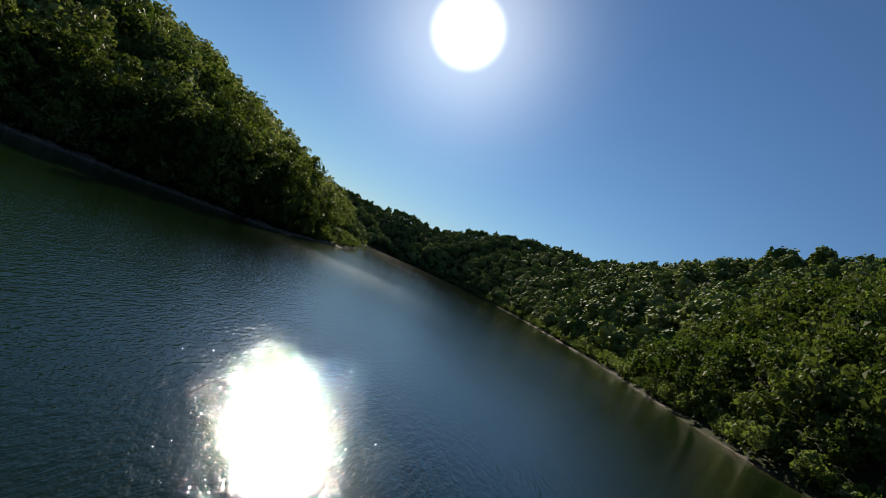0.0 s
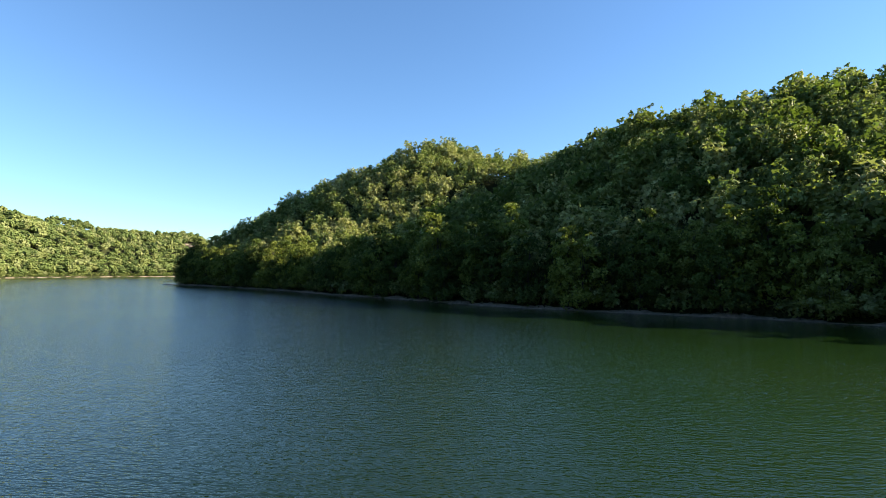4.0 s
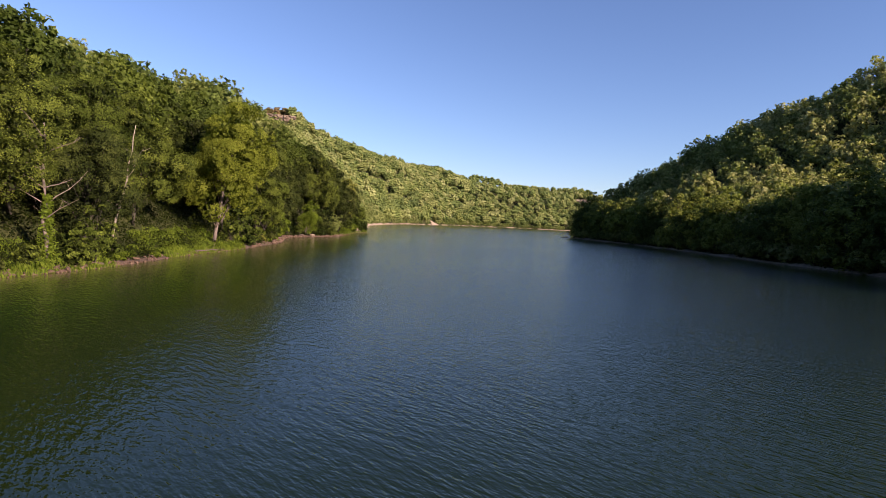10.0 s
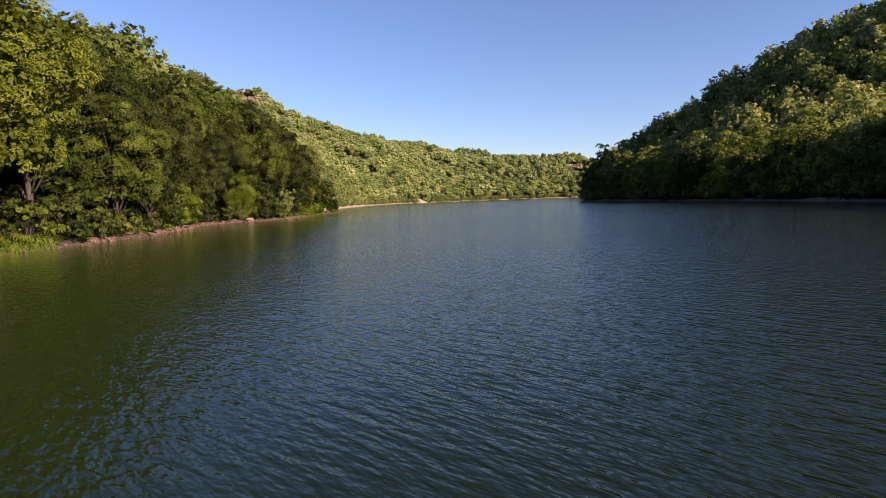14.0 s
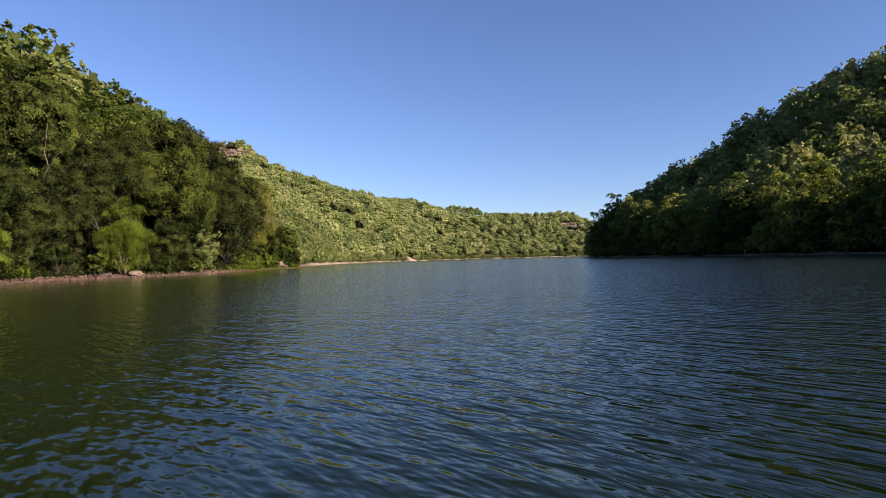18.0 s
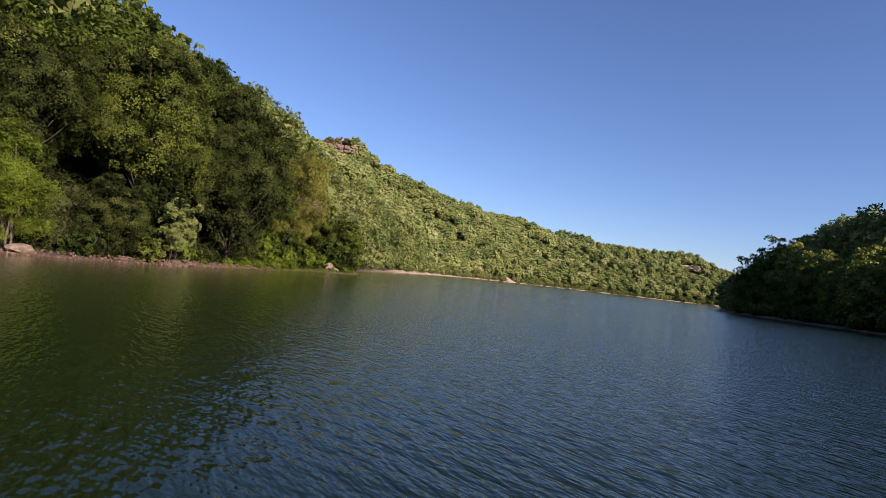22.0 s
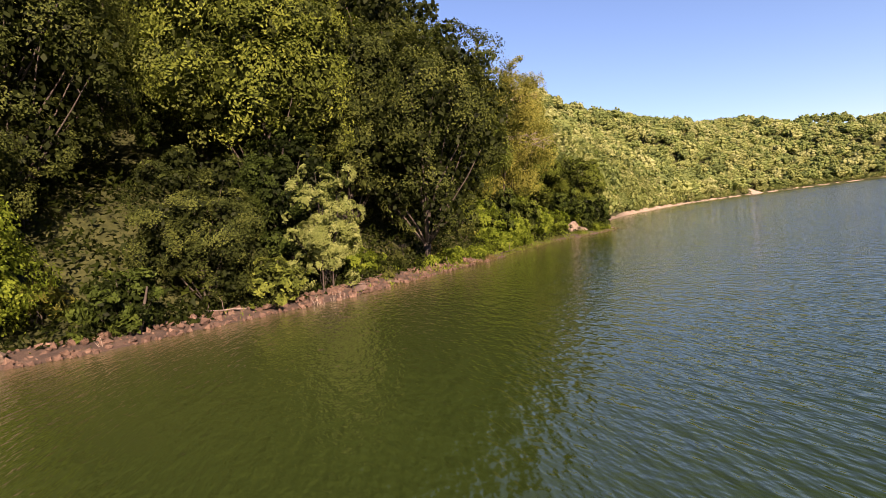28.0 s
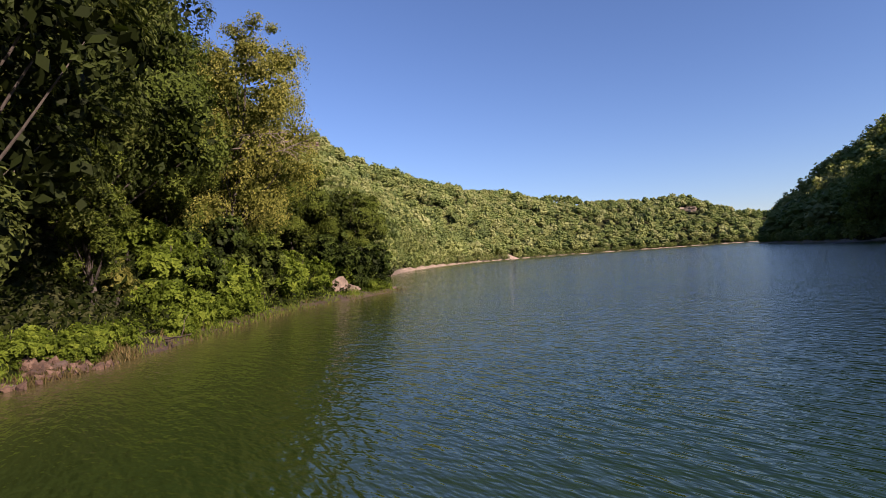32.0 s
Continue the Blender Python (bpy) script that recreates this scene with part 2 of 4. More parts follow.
# green lake water: wind ripples over turbid water that turns olive in the shallows
WATER, n, l, p = material("lake_water", 0.03)
p.inputs["IOR"].default_value = 1.33
p.inputs["Specular IOR Level"].default_value = 0.5
shallow = n.new("ShaderNodeAttribute")
shallow.attribute_name = "shallow"
deep = ramp_node(n, [(0.0, (0.0036, 0.0076, 0.0026)), (0.18, (0.0085, 0.0225, 0.0042)), (0.45, (0.028, 0.041, 0.0095)), (1.0, (0.09, 0.077, 0.031))])
l.new(shallow.outputs["Fac"], deep.inputs[0])
l.new(deep.outputs[0], p.inputs["Base Color"])
geo = n.new("ShaderNodeNewGeometry")


def ripple(scale, stretch, turn, detail):
    mp = n.new("ShaderNodeMapping")
    mp.inputs["Rotation"].default_value = (0, 0, radians(turn))
    mp.inputs["Scale"].default_value = (1.0, stretch, 1.0)
    l.new(geo.outputs["Position"], mp.inputs["Vector"])
    t = n.new("ShaderNodeTexNoise")
    t.inputs["Scale"].default_value, t.inputs["Detail"].default_value, t.inputs["Roughness"].default_value = scale, detail, 0.5
    l.new(mp.outputs[0], t.inputs["Vector"])
    return t.outputs[0]


def summed(values):
    total = None
    for v, w in values:
        k = n.new("ShaderNodeMath")
        k.operation = "MULTIPLY"
        k.inputs[1].default_value = w
        l.new(v, k.inputs[0])
        if total is None:
            total = k.outputs[0]
        else:
            s = n.new("ShaderNodeMath")
            s.operation = "ADD"
            l.new(total, s.inputs[0])
            l.new(k.outputs[0], s.inputs[1])
            total = s.outputs[0]
    return total


waves = summed([(ripple(4.2, 0.3, -48, 2.0), 0.5), (ripple(9.0, 0.4, -63, 1.0), 0.17), (ripple(17.0, 0.5, -33, 1.0), 0.03), (ripple(1.3, 0.35, -41, 1.0), 0.3), (ripple(0.16, 0.6, 60, 1.0), 0.35)])
# calm in the lee of the wooded bend, ruffled by the wind up and down the lake
wind = n.new("ShaderNodeAttribute")
wind.attribute_name = "wind"
gust = n.new("ShaderNodeMapRange")
gust.inputs["To Min"].default_value, gust.inputs["To Max"].default_value = 1.0, 1.2
l.new(wind.outputs["Fac"], gust.inputs["Value"])
ruffled = n.new("ShaderNodeMath")
ruffled.operation = "MULTIPLY"
l.new(waves, ruffled.inputs[0])
l.new(gust.outputs[0], ruffled.inputs[1])
bump(n, l, p, ruffled.outputs[0], 1.0, 0.1)
chop = n.new("ShaderNodeMapRange")
chop.inputs["To Min"].default_value, chop.inputs["To Max"].default_value = 0.03, 0.13
l.new(wind.outputs["Fac"], chop.inputs["Value"])
l.new(chop.outputs[0], p.inputs["Roughness"])

# ---- the plan: the two banks of the lake, downstream order; x, y, height of the hill behind, its run from the water ----
EAST = [(-80, 840, 38, 150), (0, 790, 117, 150), (60, 670, 101, 140), (86, 500, 107, 130), (86, 379, 122, 130), (84, 250, 101, 130), (72, 147, 76, 110), (69, 106, 65, 100), (75, 70, 45, 100),
        (62, 20, 41, 100), (35, -35, 40, 110), (0, -66, 34, 110), (-26, -79, 36, 110), (-41, -89, 37, 120), (-56, -104, 36, 120), (-69.5, -115.5, 37, 110),
        (-89, -135.5, 34, 90), (-98, -150, 31, 75), (-105, -160, 31, 65), (-112, -164, 33, 60), (-121, -166, 28, 60), (-131, -172, 26, 55),
        (-137.5, -178.5, 26, 55), (-144, -184.5, 24, 50), (-156, -198, 18, 45), (-173, -209.5, 4, 50), (-177, -220, 4, 80), (-186, -238, 35, 140), (-205, -262, 82, 200),
        (-258, -325, 116, 230), (-359, -425, 111, 200), (-459, -502, 89, 180), (-553, -542, 114, 200), (-690, -580, 102, 230), (-800, -560, 89, 230),
        (-900, -500, 72, 200), (-960, -420, 11, 180), (-1000, -330, 34, 160), (-1060, -200, 21, 150)]
WEST = [(-1020, -40, 25, 150), (-700, -150, 41, 180), (-605, -280, 90, 110), (-574, -320, 78, 100), (-500, -286, 89, 120), (-430, -252, 65, 140), (-352, -212, 85, 170), (-334, -196, 98, 175), (-290, -142, 74, 205),
        (-245, -95, 73, 230), (-205, -60, 64, 230), (-180, -33, 61, 230), (-155, -12, 57, 230), (-137, 8, 81, 230), (-124, 30, 112, 230), (-112, 52, 150, 230), (-94, 74, 104, 230), (-75, 100, 65, 210),
        (-58, 132, 32, 90), (-48, 165, 21, 70), (-50, 200, 30, 60), (-47, 250, 23, 80), (-53, 315, 40, 90), (-78, 470, 24, 120), (-102, 620, 29, 140), (-112, 780, 33, 150)]
# rounded knolls and hollows on the hills: x, y, reach, rise
KNOLLS = [(-370, -665, 105, 16), (-388, -676, 48, 17), (-1030, -600, 80, 13), (-175, 1050, 190, 12), (-385, -50, 80, 26), (-520, -700, 110, 7), (-720, -720, 120, 9), (-230, 60, 80, 9), (-300, -20, 60, -19), (-120, -240, 50, 12), (-60, -170, 40, 4), (-480, -180, 60, -19), (-205, -336, 48, 8), (-140, -240, 40, 5), (-150, -330, 60, 6), (-105, -215, 40, -5)]
LAKE = np.array([v[:2] for v in EAST + WEST], float)


def segments(bank):
    b = np.array(bank, float)
    return np.concatenate([b[:-1], b[1:]], 1)


SEGS = np.concatenate([segments(EAST), segments(WEST)])


def rolling(x, y, size, seed):
    """Smooth rolling noise of about -1 to 1."""
    rng = np.random.RandomState(seed)
    total = np.zeros_like(x)
    for k in range(7):
        a, ph, f = rng.uniform(0, 2 * np.pi), rng.uniform(0, 2 * np.pi), 2 * np.pi / (size * rng.uniform(0.6, 1.7))
        total += np.sin(f * (x * np.cos(a) + y * np.sin(a)) + ph)
    return total / 3.2


def survey(x, y):
    """Distance from the shoreline (negative in the lake), and the hill's height and run there."""
    x, y = np.asarray(x, float), np.asarray(y, float)
    shape = x.shape
    x, y = x.ravel(), y.ravel()
    dist, high, run = np.empty_like(x), np.empty_like(x), np.empty_like(x)
    for i in range(0, len(x), 20000):
        px, py = x[i:i + 20000, None], y[i:i + 20000, None]
        ax, ay, bx, by = SEGS[:, 0], SEGS[:, 1], SEGS[:, 4], SEGS[:, 5]
        ux, uy = bx - ax, by - ay
        k = np.clip(((px - ax) * ux + (py - ay) * uy) / (ux**2 + uy**2), 0, 1)
        d = np.hypot(px - ax - k * ux, py - ay - k * uy)
        w = (np.hypot(ux, uy) + 5) / (d + 6) ** 3.2
        w /= w.sum(1, keepdims=True)
        dist[i:i + 20000] = d.min(1)
        high[i:i + 20000] = (w * (SEGS[:, 2] + k * (SEGS[:, 6] - SEGS[:, 2]))).sum(1)
        run[i:i + 20000] = (w * (SEGS[:, 3] + k * (SEGS[:, 7] - SEGS[:, 3]))).sum(1)
    inside = np.zeros(len(x), bool)
    for (ax, ay), (bx, by) in zip(LAKE, np.roll(LAKE, -1, 0)):
        cross = (ay > y) != (by > y)
        if ay != by:
            inside ^= cross & (x < (bx - ax) * (y - ay) / (by - ay) + ax)
    return np.where(inside, -dist, dist).reshape(shape), high.reshape(shape), run.reshape(shape)


def height(x, y):
    x, y = np.asarray(x, float), np.asarray(y, float)
    d, high, run = survey(x, y)
    land, u = np.maximum(d, 0), np.maximum(d - 3.0, 0) / run
    bow = 1.1 - 0.45 * np.clip((y - x - 60) / 80, 0, 1)
    h = 0.4 * (1 - np.exp(-land / 1.5)) + high * np.where(u < 1, (1 - np.exp(-bow * u)) / (1 - np.exp(-bow)), 1 + 0.06 * (u - 1))
    h += np.clip(land / 60, 0, 1) * (4.5 * rolling(x, y, 95, 3) + 1.4 * rolling(x, y, 31, 4))
    h += 0.25 * np.clip(land / 3, 0, 1) * rolling(x, y, 5, 5)
    inland = np.clip((land - 12) / 45, 0, 1)
    for kx, ky, reach, rise in KNOLLS:
        h += inland * rise * np.exp(-((x - kx) ** 2 + (y - ky) ** 2) / reach**2)
    far = np.clip((np.hypot(x + 250, y + 50) - 1350) / 600, 0, 1)
    h = h * (1 - far) + far * 12
    bed = -0.12 * np.maximum(-d, 0) - 0.02 * np.maximum(-d, 0) ** 1.3
    return np.where(d < 0, np.maximum(bed, -9), h)


def lines(*spans):
    out = []
    for a, b, step in spans:
        out += list(np.arange(a, b, step))
    return np.array(out + [spans[-1][1]], float)


def sheet(name, xs, ys, zs, mat, smooth=True):
    me = bpy.data.meshes.new(name)
    nx, ny = len(xs), len(ys)
    gx, gy = np.meshgrid(xs, ys)
    co = np.stack([gx, gy, zs], -1).reshape(-1, 3)
    i = (np.arange(ny - 1)[:, None] * nx + np.arange(nx - 1)).ravel()
    fill(me, co, np.stack([i, i + 1, i + nx + 1, i + nx], 1), mat, smooth)
    return me


def fill(me, co, quads, mat, smooth=False):
    """A mesh of quads from arrays."""
    co, quads = np.asarray(co, np.float32), np.asarray(quads, np.int32)
    me.vertices.add(len(co))
    me.vertices.foreach_set("co", co.ravel())
    me.loops.add(quads.size)
    me.loops.foreach_set("vertex_index", quads.ravel())
    me.polygons.add(len(quads))
    me.polygons.foreach_set("loop_start", np.arange(len(quads), dtype=np.int32) * quads.shape[1])
    me.polygons.foreach_set("use_smooth", np.full(len(quads), smooth))
    me.materials.append(mat)
    me.update(calc_edges=True)
    return me


def put_attribute(me, name, values):
    a = me.attributes.new(name, "FLOAT", "POINT")
    a.data.foreach_set("value", np.asarray(values, np.float32).ravel())


GX = lines((-3400, -1300, 150), (-1300, -460, 9), (-460, -215, 6), (-215, -20, 2.2), (-20, 300, 6), (300, 700, 40), (700, 3000, 200))
GY = lines((-3200, -1000, 150), (-1000, -430, 9), (-430, -240, 5), (-240, -70, 2.2), (-70, 430, 6), (430, 1200, 14), (1200, 3600, 150))
gx, gy = np.meshgrid(GX, GY)
gd, _, _ = survey(gx, gy)
ground = new("ground", sheet("ground", GX, GY, height(gx, gy), GROUND))
put_attribute(ground.data, "bare", np.clip(0.9 - np.abs(gd) / 1.2, 0, 1) * (np.hypot(gx + 115, gy + 150) < 110))
put_attribute(ground.data, "pale", np.clip((-440 - gx - gy) / 160, 0, 1))
tagged(ground, "wooded hillsides of leaf litter with bare clay at the waterline", "ground", kind="structure")

WX = lines((-1100, -400, 25), (-400, -200, 8), (-200, -20, 2.5), (-20, 120, 6))
WY = lines((-640, -330, 20), (-330, -235, 6), (-235, -70, 2.5), (-70, 220, 6), (220, 880, 25))
wx, wy = np.meshgrid(WX, WY)
wd, _, _ = survey(wx, wy)
water = new("water", sheet("water", WX, WY, np.zeros_like(wx), WATER))
put_attribute(water.data, "shallow", 0.22 * np.exp(-((wx + 124) ** 2 + (wy + 150) ** 2) / 20**2) + 0.2 * np.exp(-((wx + 45) ** 2 + (wy - 30) ** 2) / 42**2) + 0.55 * np.exp(-np.maximum(-wd, 0) / 13.0) + 0.45 * np.exp(-np.maximum(-wd, 0) / 2.5))
blow = np.clip((np.hypot(wx - 5, wy - 25) - 32) / 90, 0, 1)
blow = np.where(wy > 25, 0.3 * blow + 0.35 * np.exp(-((wy - 125 - 0.2 * wx) / 22) ** 2), blow) * (0.45 + 0.55 * np.clip((-wd - 4) / 26, 0, 1))
put_attribute(water.data, "wind", blow * (1 + 0.25 * rolling(wx, wy, 60, 77)))
tagged(water, "dark green lake water with small wind ripples", "water", kind="structure")


def strand(name, label, bank, step, seed, pale):
    """The bare strip along one bank: a ragged ribbon from under the water up to the first leaves."""
    pts = []
    for (ax, ay, _, _), (bx, by, _, _) in zip(bank, bank[1:]):
        k = max(int(math.hypot(bx - ax, by - ay) / step), 1)
        pts += [(ax + (bx - ax) * i / k, ay + (by - ay) * i / k) for i in range(k)]
    pts = np.array(pts)
    run = np.gradient(pts, axis=0)
    run /= np.linalg.norm(run, axis=1, keepdims=True)
    inland = np.stack([-run[:, 1], run[:, 0]], 1)
    wob = 0.45 * rolling(pts[:, 0], pts[:, 1], 7, seed) + 0.5 * rolling(pts[:, 0], pts[:, 1], 23, seed + 1)
    tall = np.clip(0.75 + 0.45 * rolling(pts[:, 0], pts[:, 1], 13, seed + 2) + 0.3 * rolling(pts[:, 0], pts[:, 1], 3.5, seed + 3), 0.15, 1.7) * (0.4 + 0.6 * pale(pts[:, 0], pts[:, 1]))
    rows = []
    for off, up in ((-1.6, -0.5), (-0.5, -0.03), (-0.1, 0.22), (0.25, 0.5), (0.6, 0.62), (1.1, 0.9), (1.8, 1.0), (3.2, 0.6)):
        z = up * np.where(up > 0, tall, 1.0) + 0.06 * rolling(pts[:, 0] + off * 9, pts[:, 1], 2.2, seed + 5)
        rows.append(np.concatenate([pts + inland * (off + 0.35 * wob[:, None]), z[:, None]], 1))
    co = np.stack(rows)
    m = len(pts)
    i = (np.arange(len(rows) - 1)[:, None] * m + np.arange(m - 1)).ravel()
    me = bpy.data.meshes.new(name)
    fill(me, co.reshape(-1, 3), np.stack([i, i + 1, i + m + 1, i + m], 1), STRAND, True)
    put_attribute(me, "pale", np.tile(pale(pts[:, 0], pts[:, 1]), len(rows)))
    return tagged(new(name, me), label, "shore", kind="structure")


strand("shore_trim", "low bank of ruddy rubble, clay and pale sand at the waterline", EAST, 1.2, 40, lambda x, y: np.clip((-440 - x - y) / 160, 0, 1))
strand("shore_trim", "thin pale ledge of rock along the shaded bank", WEST, 1.5, 50, lambda x, y: 0.55 + 0 * x)


# ---- trees ----
POLES = np.array([(1, 0, 0), (0, 1, 0), (-1, 0, 0), (0, -1, 0)], float)
SMALL = np.array([t for k in range(4) for t in ((POLES[k], POLES[(k + 1) % 4], (0, 0, 1)), (POLES[(k + 1) % 4], POLES[k], (0, 0, -1)))]) * 1.12


def crown_arrays(rng, lobes, leaves, leaf, wide=1.0, low=0.28, ragged=0.35, droop=0.0, plump=0.1, per=24, corners=4, core=0.8, under=-0.55):
    """Leaves of one crown of height 1 and radius about 0.3: rounded boughs over an egg-shaped crown, each covered with
    clumps of leaves round a dense leafy inside that is coloured darker for shade. Returns corners, bough centres and
    each leaf's clump tone."""
    k = np.arange(lobes) + 0.5
    z = 1 - (1 - under) * k / lobes
    a = k * 2.39996 + rng.uniform(0, 6.28) + rng.normal(size=lobes) * 0.25
    z = np.clip(z + rng.normal(size=lobes) * 0.12, under, 0.98)
    flat = np.sqrt(1 - z**2) ** np.where(z < 0, 0.6, 1.0)
    rs = plump * (wide ** 0.5) * rng.uniform(0.6, 1.4, lobes) * (1.05 - 0.2 * np.maximum(z, 0))
    egg = np.array([0.3 * wide, 0.3 * wide, (1 - low) / 2])
    out = np.stack([flat * np.cos(a), flat * np.sin(a), z], 1)
    pull = 1 - ragged * 0.75 * rng.rand(lobes)
    cs = out * (egg * pull[:, None] - rs[:, None] * 0.55) + [0, 0, (1 + low) / 2]
    sprays = max(leaves // per, 1)
    bough = rng.choice(lobes, sprays, p=rs**2 / (rs**2).sum())
    way = rng.normal(size=(sprays, 3)) * 0.8 + out[bough] * 0.95 + [0, 0, 0.45]
    way /= np.linalg.norm(way, axis=1, keepdims=True)
    hub = cs[bough] + way * rs[bough, None] * (0.86 + 0.3 * rng.rand(sprays, 1) ** 2) * [1, 1, 0.85]
    tone = 0.36 + 0.58 * rng.rand(sprays) if corners == 4 else 0.5 + 0.25 * rng.rand(sprays)
    pick = np.repeat(np.arange(sprays), per)
    m = len(pick)
    off = rng.normal(size=(m, 3)) * rs[bough[pick], None] * (0.145 if per > 30 else 0.17 if per > 10 else 0.14)
    off -= way[pick] * ((off * way[pick]).sum(1, keepdims=True)) * 0.55
    co = hub[pick] + off
    co[:, 2] -= droop * (np.abs(off[:, :2]).sum(1) + 0.03 * rng.rand(m))
    face = 1.1 * way[pick] + (0.42 if corners == 4 else 0.75) * rng.normal(size=(m, 3)) + [0, 0, 0.25]
    face /= np.linalg.norm(face, axis=1, keepdims=True)
    side = np.cross(face, rng.normal(size=(m, 3)))
    side /= np.linalg.norm(side, axis=1, keepdims=True) + 1e-9
    up = np.cross(face, side)
    up[:, 2] -= droop
    s = leaf * (0.65 + 0.7 * rng.rand(m, 1))
    if corners == 4:
        bend = face * s * 0.25
        tips = np.stack([co - side * s, co - up * s * 0.55 + bend, co + side * s, co + up * s * 0.55 + bend], 1)
    else:
        tips = np.stack([co - side * s * 0.9, co + side * s * 0.5 - up * s * 0.75, co + side * s * 0.6 + up * s * 0.7], 1)
    # the dense leafy inside of each bough and of the crown's middle, its shade put into the leaf tone
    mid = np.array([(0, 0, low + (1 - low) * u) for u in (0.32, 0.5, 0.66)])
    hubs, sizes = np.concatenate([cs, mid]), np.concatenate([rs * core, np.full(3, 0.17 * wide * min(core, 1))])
    if per < 10:
        inner = hubs[:, None, None, :] + SMALL[None] * (sizes * rng.uniform(0.9, 1.05, len(sizes)))[:, None, None, None] * [1, 1, 0.88]
        inner = inner.reshape(-1, 3)
        inner = inner + np.sin(inner[:, [1, 2, 0]] * 61) * 0.16 * np.repeat(sizes, 24)[:, None]
        inside = np.full(len(inner) // 3, 0.62)
    else:
        many = 120 if corners == 4 else 11
        size = np.repeat(sizes, many)[:, None]
        heart = rng.normal(size=(many * len(hubs), 3))
        heart *= (rng.rand(len(heart), 1) ** 0.4) / np.linalg.norm(heart, axis=1, keepdims=True)
        heart = np.repeat(hubs, many, 0) + heart * size * [1, 1, 0.85]
        one = rng.normal(size=heart.shape)
        one /= np.linalg.norm(one, axis=1, keepdims=True)
        two = np.cross(one, rng.normal(size=heart.shape))
        two /= np.linalg.norm(two, axis=1, keepdims=True)
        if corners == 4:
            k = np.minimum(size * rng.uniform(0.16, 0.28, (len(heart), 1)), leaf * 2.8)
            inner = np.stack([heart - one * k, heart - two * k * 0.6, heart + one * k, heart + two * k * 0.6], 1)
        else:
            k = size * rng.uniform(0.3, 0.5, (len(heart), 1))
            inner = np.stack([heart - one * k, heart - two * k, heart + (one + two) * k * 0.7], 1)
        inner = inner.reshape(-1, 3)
        # inner tones lie below the outer ones: painted shade inside the crown
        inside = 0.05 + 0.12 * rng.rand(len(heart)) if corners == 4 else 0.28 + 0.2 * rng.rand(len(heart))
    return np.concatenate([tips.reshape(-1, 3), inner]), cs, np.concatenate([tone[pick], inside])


def tube(bm, points, radii, sides=6):
    """A tapered limb along points."""
    rings = []
    for i, (p, r) in enumerate(zip(points, radii)):
        a = Vector(points[max(i - 1, 0)])
        b = Vector(points[min(i + 1, len(points) - 1)])
        turn = (b - a).to_track_quat("Z", "Y")
        rings.append([bm.verts.new(Vector(p) + turn @ Vector((r * math.cos(2 * math.pi * k / sides), r * math.sin(2 * math.pi * k / sides), 0))) for k in range(sides)])
    for lo, hi in zip(rings, rings[1:]):
        for k in range(sides):
            bm.faces.new((lo[k], lo[(k + 1) % sides], hi[(k + 1) % sides], hi[k]))
    bm.faces.new(rings[-1])
    bm.faces.new(rings[0][::-1])


def mesh_of(name, bm, mat, smooth=True):
    bmesh.ops.recalc_face_normals(bm, faces=bm.faces)
    me = bpy.data.meshes.new(name)
    bm.to_mesh(me)
    bm.free()
    me.materials.append(mat)
    if smooth:
        me.polygons.foreach_set("use_smooth", np.full(len(me.polygons), True))
    return me


def part(name, bm, mat, parent, label="", smooth=True):
    ob = new(name, mesh_of(name, bm, mat, smooth))
    ob.parent = parent
    return tagged(ob, label)


def crooked(rng, a, b, steps, sway):
    """Points from a to b with a natural sway."""
    a, b = Vector(a), Vector(b)
    pts = []
    for i in range(steps + 1):
        u = i / steps
        off = Vector((rng.uniform(-1, 1), rng.uniform(-1, 1), rng.uniform(-0.4, 0.4))) * sway * (math.sin(math.pi * u) + 0.15 * u)
        pts.append(a.lerp(b, u) + off)
    return pts


